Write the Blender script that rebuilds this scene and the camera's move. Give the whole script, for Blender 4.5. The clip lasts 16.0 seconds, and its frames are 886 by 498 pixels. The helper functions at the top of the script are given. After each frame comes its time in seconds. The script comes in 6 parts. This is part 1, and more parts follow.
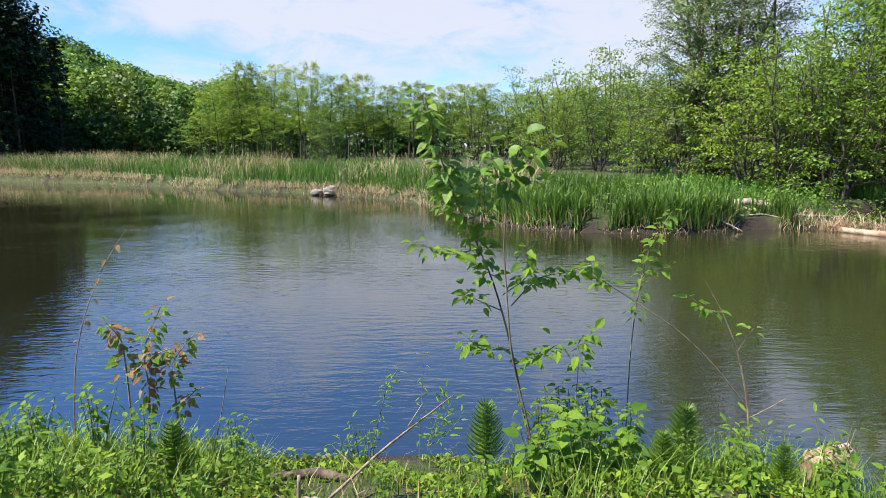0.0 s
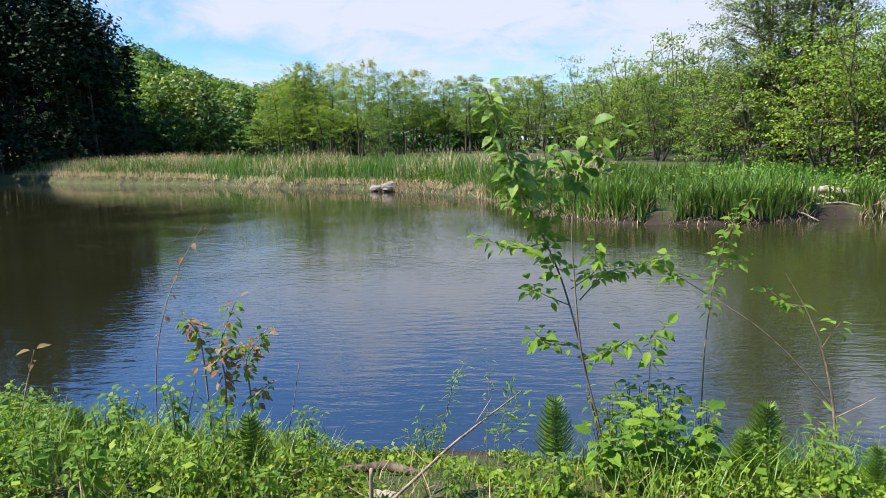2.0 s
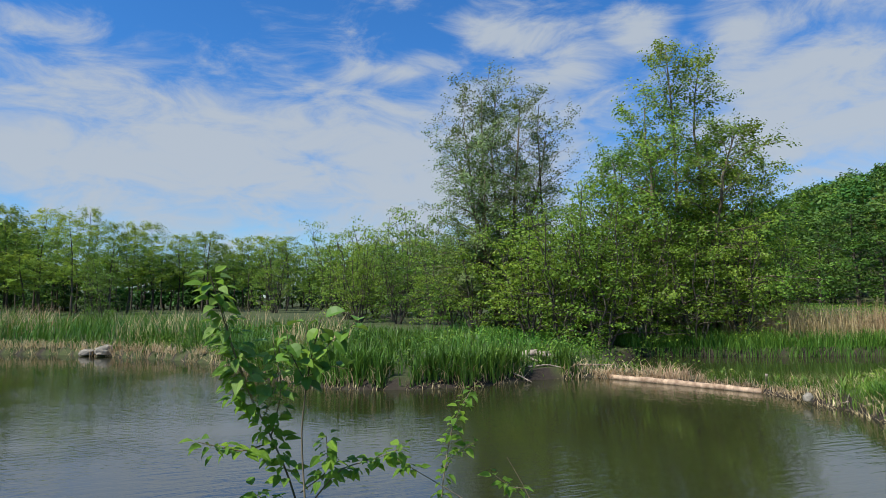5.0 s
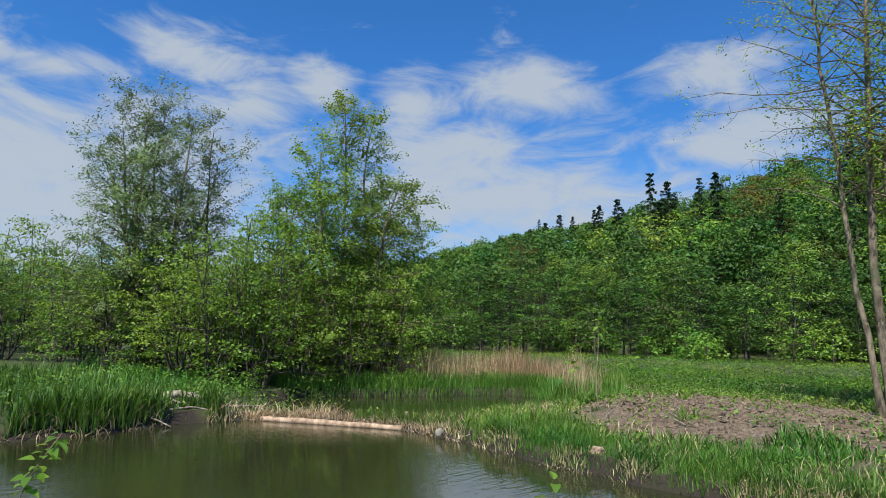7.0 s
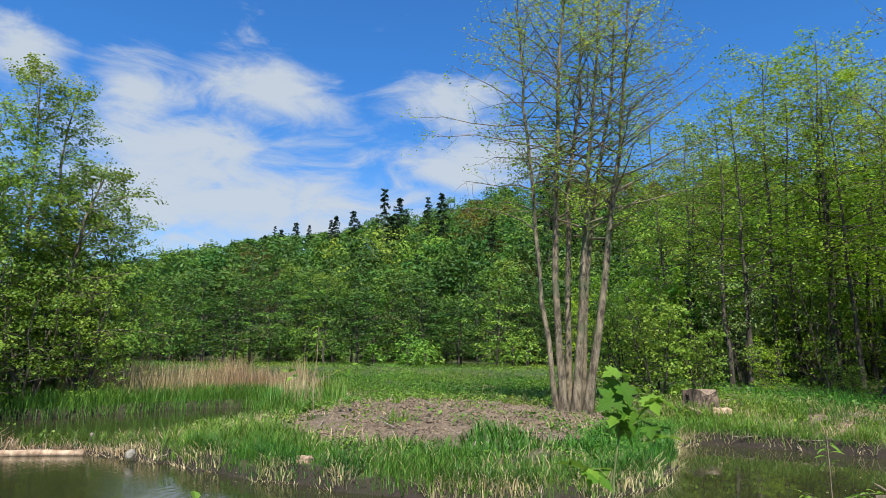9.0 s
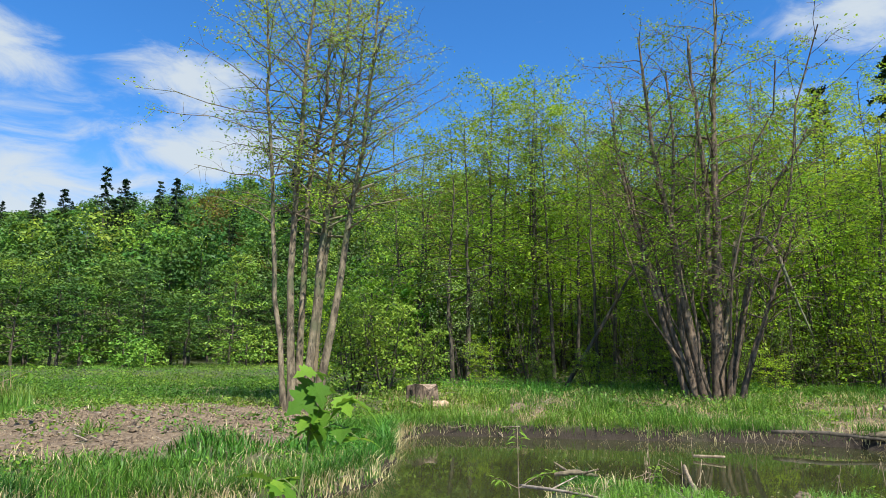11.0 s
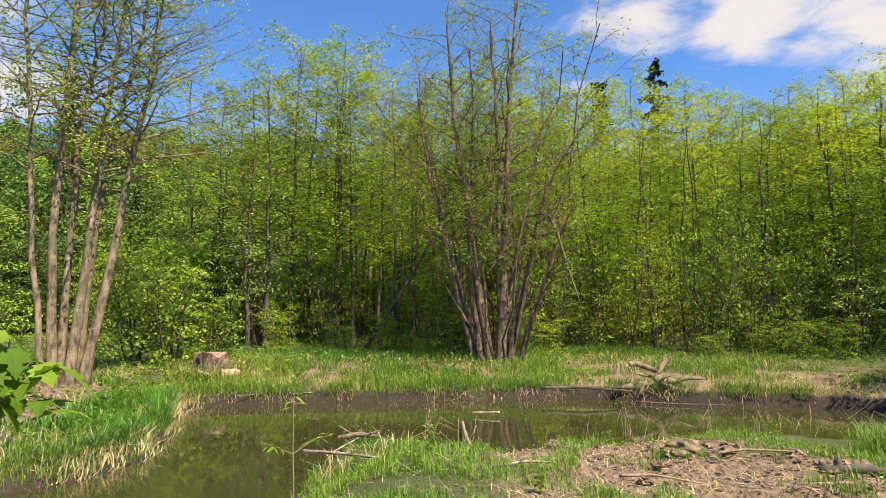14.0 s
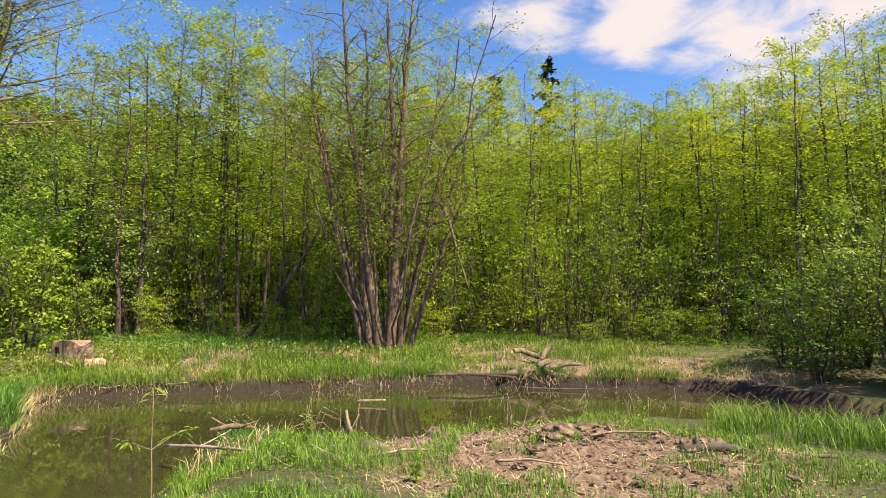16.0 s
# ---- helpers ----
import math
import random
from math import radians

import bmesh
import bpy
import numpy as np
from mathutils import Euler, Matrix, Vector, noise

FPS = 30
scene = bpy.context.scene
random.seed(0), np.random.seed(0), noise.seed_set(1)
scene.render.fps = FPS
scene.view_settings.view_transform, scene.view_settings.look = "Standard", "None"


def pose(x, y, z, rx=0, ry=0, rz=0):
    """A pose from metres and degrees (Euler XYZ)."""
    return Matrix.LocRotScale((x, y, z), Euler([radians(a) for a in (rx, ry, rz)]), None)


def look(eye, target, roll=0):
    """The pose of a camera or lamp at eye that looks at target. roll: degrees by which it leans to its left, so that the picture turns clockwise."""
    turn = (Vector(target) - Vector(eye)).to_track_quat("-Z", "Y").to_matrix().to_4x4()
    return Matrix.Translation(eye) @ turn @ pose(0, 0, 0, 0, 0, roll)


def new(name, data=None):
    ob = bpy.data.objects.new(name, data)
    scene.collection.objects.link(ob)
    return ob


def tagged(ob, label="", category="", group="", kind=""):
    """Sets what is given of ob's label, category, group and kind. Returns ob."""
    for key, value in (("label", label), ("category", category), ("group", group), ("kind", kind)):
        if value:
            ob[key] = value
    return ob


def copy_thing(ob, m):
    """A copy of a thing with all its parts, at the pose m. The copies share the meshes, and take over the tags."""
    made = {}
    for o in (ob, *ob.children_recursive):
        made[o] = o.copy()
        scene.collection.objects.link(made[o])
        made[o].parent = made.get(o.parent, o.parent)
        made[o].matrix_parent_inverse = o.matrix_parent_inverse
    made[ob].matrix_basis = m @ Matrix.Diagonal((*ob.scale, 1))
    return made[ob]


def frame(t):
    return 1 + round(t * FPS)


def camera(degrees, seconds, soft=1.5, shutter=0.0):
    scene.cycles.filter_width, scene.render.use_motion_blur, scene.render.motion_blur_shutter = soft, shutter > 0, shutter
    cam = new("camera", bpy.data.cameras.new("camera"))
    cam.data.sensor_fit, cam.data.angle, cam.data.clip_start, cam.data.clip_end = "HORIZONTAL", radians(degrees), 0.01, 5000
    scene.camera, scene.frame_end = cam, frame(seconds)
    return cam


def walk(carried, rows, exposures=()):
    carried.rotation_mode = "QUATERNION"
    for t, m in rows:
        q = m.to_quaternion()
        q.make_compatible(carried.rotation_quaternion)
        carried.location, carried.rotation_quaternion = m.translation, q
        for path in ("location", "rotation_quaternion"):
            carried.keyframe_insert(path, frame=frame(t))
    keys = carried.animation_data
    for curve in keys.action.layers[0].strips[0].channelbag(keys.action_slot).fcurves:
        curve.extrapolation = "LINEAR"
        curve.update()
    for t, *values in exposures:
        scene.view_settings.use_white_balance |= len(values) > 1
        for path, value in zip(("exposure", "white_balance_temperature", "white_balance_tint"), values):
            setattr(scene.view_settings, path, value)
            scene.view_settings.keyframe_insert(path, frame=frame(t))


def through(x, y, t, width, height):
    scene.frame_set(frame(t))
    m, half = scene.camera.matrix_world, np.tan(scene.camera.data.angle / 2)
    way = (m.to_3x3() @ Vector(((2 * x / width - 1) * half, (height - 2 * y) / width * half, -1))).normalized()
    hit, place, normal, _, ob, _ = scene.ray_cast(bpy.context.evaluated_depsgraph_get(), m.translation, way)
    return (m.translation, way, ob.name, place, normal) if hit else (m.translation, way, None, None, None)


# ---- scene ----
cam = camera(70.98, 16.0, soft=0.75)


def aim(x, y, z, yaw, pitch, roll):
    """Camera pose from a place, a compass turn to the right from +y, a tilt up and a lean, in degrees."""
    a, p = radians(yaw), radians(pitch)
    ahead = Vector((math.sin(a) * math.cos(p), math.cos(a) * math.cos(p), math.sin(p)))
    return look((x, y, z), Vector((x, y, z)) + ahead, roll)


EXPO = [(0.0, 0.98, 6550, 15), (1.5, 1.0, 6550, 15), (3.0, 0.98, 6550, 15), (5.3, 0.28, 6250, 6), (6.5, 0.3, 6200, 6), (8.0, 0.5, 6300, 6), (10.2, 0.7, 6450, 5), (12.3, 0.96, 6750, 2), (13.0, 0.98, 7100, 4), (14.0, 1.06, 8200, 17), (16.0, 1.1, 8500, 20)]

walk(cam, [
    (0.0, aim(-0.002, 0.004, 2.185, -0.00, -9.28, -0.71)),
    (0.5, aim(-0.017, -0.002, 2.178, -1.38, -9.62, -1.42)),
    (1.0, aim(-0.034, 0.015, 2.172, -2.74, -9.91, -1.63)),
    (1.5, aim(-0.040, 0.014, 2.176, -4.23, -10.00, -1.82)),
    (2.0, aim(-0.053, 0.020, 2.186, -5.36, -9.67, -2.24)),
    (2.5, aim(-0.046, 0.017, 2.213, -5.34, -7.50, -2.29)),
    (3.0, aim(-0.020, 0.021, 2.266, -3.93, -4.94, -1.20)),
    (3.2, aim(-0.017, 0.044, 2.281, -2.07, -3.81, -0.65)),
    (5.3, aim(0.052, 0.174, 2.364, 22.02, 4.97, -0.55)),
    (5.5, aim(0.080, 0.208, 2.366, 24.72, 5.15, -0.19)),
    (6.0, aim(0.214, 0.320, 2.361, 32.41, 5.88, 1.57)),
    (6.5, aim(0.309, 0.416, 2.325, 40.98, 7.48, 1.69)),
    (7.0, aim(0.345, 0.501, 2.269, 48.25, 8.23, 1.58)),
    (7.5, aim(0.408, 0.536, 2.233, 54.15, 8.61, 1.56)),
    (8.0, aim(0.515, 0.513, 2.214, 60.34, 9.08, 0.83)),
    (8.5, aim(0.647, 0.448, 2.219, 66.63, 9.33, 0.65)),
    (9.0, aim(0.781, 0.382, 2.222, 72.42, 9.56, 0.74)),
    (9.5, aim(0.930, 0.341, 2.209, 78.85, 9.76, 1.27)),
    (10.0, aim(1.066, 0.304, 2.210, 85.11, 9.61, 0.60)),
    (10.2, aim(1.097, 0.280, 2.216, 87.67, 9.62, 0.47)),
    (12.3, aim(1.136, 0.042, 2.228, 104.39, 8.81, -0.70)),
    (12.5, aim(1.140, 0.017, 2.229, 105.48, 8.60, -0.84)),
    (13.0, aim(1.140, -0.043, 2.219, 108.74, 7.78, -1.30)),
    (13.5, aim(1.160, -0.077, 2.207, 111.17, 7.06, -1.01)),
    (14.0, aim(1.171, -0.123, 2.192, 113.51, 6.55, -0.25)),
    (14.5, aim(1.189, -0.173, 2.177, 116.42, 5.61, 0.12)),
    (15.0, aim(1.215, -0.234, 2.160, 118.21, 5.09, 0.84)),
    (15.5, aim(1.248, -0.297, 2.147, 121.40, 4.78, 0.45)),
    (16.0, aim(1.297, -0.351, 2.165, 123.15, 5.46, 0.11)),
], exposures=EXPO)

# ---- world and sun ----
SUN_AZ, SUN_EL = 252.0, 55.0
world = bpy.data.worlds.new("sky")
scene.world = world
world.use_nodes = True
wn, wl = world.node_tree.nodes, world.node_tree.links
wn.clear()
w_out, w_bg = wn.new("ShaderNodeOutputWorld"), wn.new("ShaderNodeBackground")
w_sky = wn.new("ShaderNodeTexSky")
w_sky.sky_type, w_sky.sun_disc = "NISHITA", False
w_sky.sun_elevation, w_sky.sun_rotation = radians(SUN_EL), radians(SUN_AZ)
w_sky.air_density, w_sky.dust_density, w_sky.ozone_density = 1.0, 0.3, 2.0
w_bg.inputs["Strength"].default_value = 0.094
w_co = wn.new("ShaderNodeTexCoord")
w_sep = wn.new("ShaderNodeSeparateXYZ")
wl.new(w_co.outputs["Generated"], w_sep.inputs[0])


def w_math(op, a, b=None):
    n = wn.new("ShaderNodeMath")
    n.operation = op
    for k, v in enumerate((a, b)):
        if v is None:
            continue
        if isinstance(v, (int, float)):
            n.inputs[k].default_value = v
        else:
            wl.new(v, n.inputs[k])
    return n.outputs[0]


# Clouds: a bank low in the north, loose puffs above it, scattered ones overhead.
w_az = w_math("MULTIPLY", w_math("ARCTAN2", w_sep.outputs[0], w_sep.outputs[1]), 180 / math.pi)
w_el = w_math("MULTIPLY", w_math("ARCSINE", w_sep.outputs[2]), 180 / math.pi)
w_map = wn.new("ShaderNodeMapping")
w_map.inputs["Scale"].default_value = (1.0, 1.0, 2.6)
w_map.inputs["Rotation"].default_value = (radians(7), radians(-5), 0)
wl.new(w_co.outputs["Generated"], w_map.inputs[0])


def w_noise(scale, detail, roughness, distortion):
    n = wn.new("ShaderNodeTexNoise")
    n.inputs["Scale"].default_value, n.inputs["Detail"].default_value = scale, detail
    n.inputs["Roughness"].default_value, n.inputs["Distortion"].default_value = roughness, distortion
    wl.new(w_map.outputs[0], n.inputs[0])
    return n.outputs[0]


def w_cloud(az, el, wide, high):
    u = w_math("DIVIDE", w_math("SUBTRACT", w_az, az), wide)
    v = w_math("DIVIDE", w_math("SUBTRACT", w_el, el), high)
    q = w_math("SQRT", w_math("ADD", w_math("MULTIPLY", u, u), w_math("MULTIPLY", v, v)))
    return w_math("SUBTRACT", 1.0, q)


w_field = w_math("MULTIPLY_ADD", w_noise(2.2, 6, 0.55, 0.3), 3.0)
w_field.node.inputs[2].default_value = -2.0
for az, el, wide, high in [(-6, 12.0, 24, 8.5), (18, 11, 22, 9.5), (54, 12.5, 19, 6.5), (30, 20, 6, 2.4), (25.5, 23, 6, 2.7), (14.5, 20.2, 7, 1.8), (45, 21.2, 4.5, 3), (36.5, 22.4, 3.5, 2.0), (56, 22.8, 7, 3.4),
                           (72.5, 23, 6.5, 2.6), (75, 17.4, 9, 2.7), (51, 18, 6, 2.4), (133, 25.8, 5, 3.0), (141.5, 24.8, 6, 4), (149, 22, 6, 5.5), (158, 25, 9, 7), (-22, 11, 9, 3)]:
    w_field = w_math("MAXIMUM", w_field, w_cloud(az, el, wide, high))
w_ramp = wn.new("ShaderNodeMapRange")
w_ramp.interpolation_type = "SMOOTHSTEP"
w_ramp.inputs[1].default_value, w_ramp.inputs[2].default_value = -0.12, 1.05
w_rag = w_math("MULTIPLY_ADD", w_noise(7.5, 8, 0.62, 0.6), 2.9)
w_rag.node.inputs[2].default_value = -1.25
wl.new(w_math("ADD", w_field, w_rag), w_ramp.inputs[0])
w_tone = wn.new("ShaderNodeMixRGB")
w_tone.blend_type = "MULTIPLY"
w_deep = wn.new("ShaderNodeMapRange")
w_deep.inputs[1].default_value, w_deep.inputs[2].default_value = 0.03, 0.36
w_deep.inputs[3].default_value, w_deep.inputs[4].default_value = 0.35, 1.0
wl.new(w_sep.outputs[2], w_deep.inputs[0])
wl.new(w_deep.outputs[0], w_tone.inputs[0])
w_tone.inputs[2].default_value = (0.37, 0.84, 1.36, 1)
wl.new(w_sky.outputs[0], w_tone.inputs[1])
w_mix = wn.new("ShaderNodeMixRGB")
w_mix.inputs[2].default_value = (4.3, 4.6, 5.1, 1)
wl.new(w_math("MULTIPLY", w_ramp.outputs[0], 0.92), w_mix.inputs[0])
wl.new(w_tone.outputs[0], w_mix.inputs[1])
wl.new(w_mix.outputs[0], w_bg.inputs["Color"])
wl.new(w_bg.outputs[0], w_out.inputs[0])

sun = new("sun", bpy.data.lights.new("sun", "SUN"))
sun.data.energy, sun.data.angle, sun.data.color = 5.0, radians(0.53), (1.0, 0.95, 0.86)
a, e = radians(SUN_AZ), radians(SUN_EL)
sun.matrix_world = look((math.sin(a) * math.cos(e) * 60, math.cos(a) * math.cos(e) * 60, math.sin(e) * 60), (0, 0, 0))

# ---- materials ----


def material(name):
    m = bpy.data.materials.new(name)
    m.use_nodes = True
    n, l = m.node_tree.nodes, m.node_tree.links
    return m, n, l, n["Principled BSDF"], n["Material Output"]


def ramp(n, l, source, stops):
    r = n.new("ShaderNodeValToRGB")
    while len(r.color_ramp.elements) < len(stops):
        r.color_ramp.elements.new(0.5)
    for e, (p, c) in zip(r.color_ramp.elements, stops):
        e.position, e.color = p, (*c, 1)
    l.new(source, r.inputs[0])
    return r.outputs[0]


def noise_out(n, l, scale, detail=4, stretch=(1, 1, 1), rough=0.55):
    co, mp, t = n.new("ShaderNodeTexCoord"), n.new("ShaderNodeMapping"), n.new("ShaderNodeTexNoise")
    mp.inputs["Scale"].default_value = stretch
    t.inputs["Scale"].default_value, t.inputs["Detail"].default_value, t.inputs["Roughness"].default_value = scale, detail, rough
    l.new(co.outputs["Object"], mp.inputs[0])
    l.new(mp.outputs[0], t.inputs[0])
    return t.outputs[0]


def bump(n, l, b, source, strength, distance):
    u = n.new("ShaderNodeBump")
    u.inputs["Strength"].default_value, u.inputs["Distance"].default_value = strength, distance
    l.new(source, u.inputs["Height"])
    l.new(u.outputs[0], b.inputs["Normal"])


def leaf_material(name, dark, mid, light, through=0.4, rough=0.6, glow=1.35, gloss=0.1, crinkle=0.0):
    """Leaves: each one a little different, letting some light through."""
    m, n, l, b, out = material(name)
    g, o = n.new("ShaderNodeNewGeometry"), n.new("ShaderNodeObjectInfo")
    mixv = n.new("ShaderNodeMath")
    mixv.operation = "MULTIPLY_ADD"
    l.new(o.outputs["Random"], mixv.inputs[0])
    mixv.inputs[1].default_value = 0.5
    sc = n.new("ShaderNodeMath")
    sc.operation = "MULTIPLY"
    sc.inputs[1].default_value = 0.6
    l.new(g.outputs["Random Per Island"], sc.inputs[0])
    broad = n.new("ShaderNodeMath")
    broad.operation = "MULTIPLY_ADD"
    l.new(noise_out(n, l, 0.16, 2), broad.inputs[0])
    broad.inputs[1].default_value = 1.1
    l.new(sc.outputs[0], broad.inputs[2])
    sub = n.new("ShaderNodeMath")
    sub.operation = "SUBTRACT"
    l.new(broad.outputs[0], sub.inputs[0])
    sub.inputs[1].default_value = 0.56
    l.new(sub.outputs[0], mixv.inputs[2])
    col = ramp(n, l, mixv.outputs[0], [(0.0, dark), (0.5, mid), (1.0, light)])
    tint, hue = n.new("ShaderNodeHueSaturation"), n.new("ShaderNodeMapRange")
    hue.inputs[1].default_value, hue.inputs[2].default_value = 0.3, 0.7
    hue.inputs[3].default_value, hue.inputs[4].default_value = 0.475, 0.53
    l.new(noise_out(n, l, 0.11, 1), hue.inputs[0])
    l.new(hue.outputs[0], tint.inputs["Hue"])
    l.new(col, tint.inputs["Color"])
    col = tint.outputs[0]
    l.new(col, b.inputs["Base Color"])
    b.inputs["Roughness"].default_value = rough
    b.inputs["Specular IOR Level"].default_value = gloss
    if crinkle:
        bump(n, l, b, noise_out(n, l, 22, 3), crinkle, 0.02)
    tr, mx = n.new("ShaderNodeBsdfTranslucent"), n.new("ShaderNodeMixShader")
    hs = n.new("ShaderNodeHueSaturation")
    hs.inputs["Value"].default_value, hs.inputs["Hue"].default_value = glow, 0.485
    l.new(col, hs.inputs["Color"])
    l.new(hs.outputs[0], tr.inputs["Color"])
    mx.inputs[0].default_value = through
    l.new(b.outputs[0], mx.inputs[1])
    l.new(tr.outputs[0], mx.inputs[2])
    l.new(mx.outputs[0], out.inputs["Surface"])
    return m


def bark_material(name, dark, light, scale=6.0, stretch=(1, 1, 0.25), moss=None):
    m, n, l, b, out = material(name)
    v = noise_out(n, l, scale, 6, stretch, 0.65)
    col = ramp(n, l, v, [(0.38, dark), (0.62, light)])
    blot = n.new("ShaderNodeMixRGB")
    blot.inputs[2].default_value = (*[min(1, 1.35 * c) for c in light], 1)
    l.new(ramp(n, l, noise_out(n, l, scale * 0.55, 5, (1, 1, 0.6), 0.7), [(0.54, (0, 0, 0)), (0.64, (0.8, 0.8, 0.8))]), blot.inputs[0])
    l.new(col, blot.inputs[1])
    col = blot.outputs[0]
    if moss:
        w = noise_out(n, l, 0.9, 4)
        r = ramp(n, l, w, [(0.5, (0, 0, 0)), (0.62, (1, 1, 1))])
        mx = n.new("ShaderNodeMixRGB")
        mx.inputs[2].default_value = (*moss, 1)
        l.new(r, mx.inputs[0])
        l.new(col, mx.inputs[1])
        col = mx.outputs[0]
    l.new(col, b.inputs["Base Color"])
    b.inputs["Roughness"].default_value = 0.85
    bump(n, l, b, v, 0.6, 0.02)
    return m


LEAF_SPRING = leaf_material("leaf_spring", (0.07, 0.15, 0.012), (0.18, 0.32, 0.02), (0.36, 0.50, 0.035), 0.5, 0.5, 1.35, 0.2)
LEAF_WOOD = leaf_material("leaf_wood", (0.04, 0.09, 0.013), (0.10, 0.20, 0.022), (0.23, 0.34, 0.04), 0.25, 0.5, 1.35, 0.25)
LEAF_SHRUB = leaf_material("leaf_shrub", (0.055, 0.11, 0.014), (0.15, 0.26, 0.028), (0.31, 0.43, 0.055), 0.4, 0.5, 1.35, 0.25)
LEAF_DARK = leaf_material("leaf_dark", (0.024, 0.06, 0.012), (0.062, 0.13, 0.019), (0.14, 0.23, 0.03), 0.2, 0.5, 1.35, 0.2)
LEAF_WILLOW = leaf_material("leaf_willow", (0.08, 0.13, 0.035), (0.19, 0.28, 0.08), (0.36, 0.45, 0.18), 0.25, 0.5, 1.3, 0.3)
LEAF_COPPER = leaf_material("leaf_copper", (0.10, 0.07, 0.02), (0.16, 0.13, 0.03), (0.22, 0.2, 0.03), 0.3)
LEAF_NEAR = leaf_material("leaf_near", (0.03, 0.085, 0.010), (0.10, 0.21, 0.018), (0.27, 0.41, 0.04), 0.35, 0.5, 1.4, 0.22, 0.5)
LEAF_FRESH = leaf_material("leaf_fresh", (0.05, 0.12, 0.012), (0.14, 0.27, 0.022), (0.30, 0.45, 0.045), 0.45, 0.4, 1.4, 0.4, 0.5)
LEAF_PALE = leaf_material("leaf_pale", (0.10, 0.19, 0.03), (0.21, 0.34, 0.06), (0.34, 0.47, 0.12), 0.4, 0.4, 1.35, 0.4, 0.5)
LEAF_RED = leaf_material("leaf_red", (0.16, 0.075, 0.04), (0.30, 0.17, 0.08), (0.40, 0.32, 0.13), 0.35, 0.45, 1.3, 0.35, 0.5)
LEAF_BLOSSOM = leaf_material("leaf_blossom", (0.10, 0.18, 0.03), (0.24, 0.33, 0.13), (0.45, 0.5, 0.36), 0.3)
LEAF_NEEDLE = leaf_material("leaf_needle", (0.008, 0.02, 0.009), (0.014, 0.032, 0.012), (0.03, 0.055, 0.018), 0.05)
GRASS = leaf_material("grass_blade", (0.025, 0.075, 0.009), (0.075, 0.17, 0.017), (0.19, 0.31, 0.042), 0.25, 0.45, 1.35, 0.3)
REED = leaf_material("reed_blade", (0.03, 0.085, 0.010), (0.08, 0.18, 0.02), (0.19, 0.31, 0.048), 0.3, 0.45, 1.35, 0.3)
STRAW = leaf_material("straw_blade", (0.27, 0.19, 0.09), (0.45, 0.36, 0.19), (0.62, 0.52, 0.31), 0.2, 0.7)
BARK = bark_material("bark_dark", (0.028, 0.022, 0.015), (0.10, 0.08, 0.057))
BARK_PALE = bark_material("bark_pale", (0.05, 0.036, 0.022), (0.25, 0.195, 0.125), 7.0, (1, 1, 0.35), (0.10, 0.10, 0.05))
BARK_BROWN = bark_material("bark_brown", (0.06, 0.044, 0.028), (0.25, 0.195, 0.12))
BARK_RED = bark_material("bark_reddish", (0.04, 0.027, 0.018), (0.18, 0.125, 0.085), 9, (1, 1, 0.4))
STEM = bark_material("stem_green", (0.10, 0.14, 0.04), (0.2, 0.22, 0.08), 20)
TWIG = bark_material("twig_brown", (0.16, 0.11, 0.07), (0.34, 0.26, 0.17), 20)
DEADWOOD = bark_material("dead_wood", (0.13, 0.095, 0.07), (0.38, 0.31, 0.24), 9, (1, 1, 0.5))
CUTWOOD = bark_material("cut_wood", (0.24, 0.15, 0.09), (0.46, 0.32, 0.21), 8, (1, 1, 1))


OLDCUT = bark_material("weathered_cut", (0.15, 0.10, 0.07), (0.32, 0.23, 0.16), 11, (1, 1, 1))


def water_material():
    m, n, l, b, out = material("pond_water")
    big = noise_out(n, l, 0.15, 3)
    col = ramp(n, l, big, [(0.3, (0.009, 0.010, 0.004)), (0.7, (0.015, 0.016, 0.006))])
    at = n.new("ShaderNodeAttribute")
    at.attribute_name = "murk"
    mk = n.new("ShaderNodeMixRGB")
    mk.inputs[2].default_value = (0.075, 0.08, 0.03, 1)
    l.new(at.outputs["Fac"], mk.inputs[0])
    l.new(col, mk.inputs[1])
    l.new(mk.outputs[0], b.inputs["Base Color"])
    b.inputs["Roughness"].default_value, b.inputs["IOR"].default_value = 0.02, 3.0
    b.inputs["Specular IOR Level"].default_value = 0.5
    rip = noise_out(n, l, 3.4, 3, (0.8, 2.6, 1), 0.55)
    fine = noise_out(n, l, 0.35, 2)
    calm = n.new("ShaderNodeMapRange")
    calm.inputs[1].default_value, calm.inputs[2].default_value = 0.35, 0.65
    calm.inputs[3].default_value, calm.inputs[4].default_value = 0.3, 1.0
    l.new(fine, calm.inputs[0])
    mul = n.new("ShaderNodeMath")
    mul.operation = "MULTIPLY"
    still = n.new("ShaderNodeAttribute")
    still.attribute_name = "still"
    flat = n.new("ShaderNodeMath")
    flat.operation = "MULTIPLY_ADD"
    l.new(still.outputs["Fac"], flat.inputs[0])
    flat.inputs[1].default_value, flat.inputs[2].default_value = -0.85, 1.0
    both = n.new("ShaderNodeMath")
    both.operation = "MULTIPLY"
    l.new(calm.outputs[0], both.inputs[0])
    l.new(flat.outputs[0], both.inputs[1])
    l.new(rip, mul.inputs[0])
    l.new(both.outputs[0], mul.inputs[1])
    bump(n, l, b, mul.outputs[0], 1.0, 0.0095)
    return m


WATER = water_material()


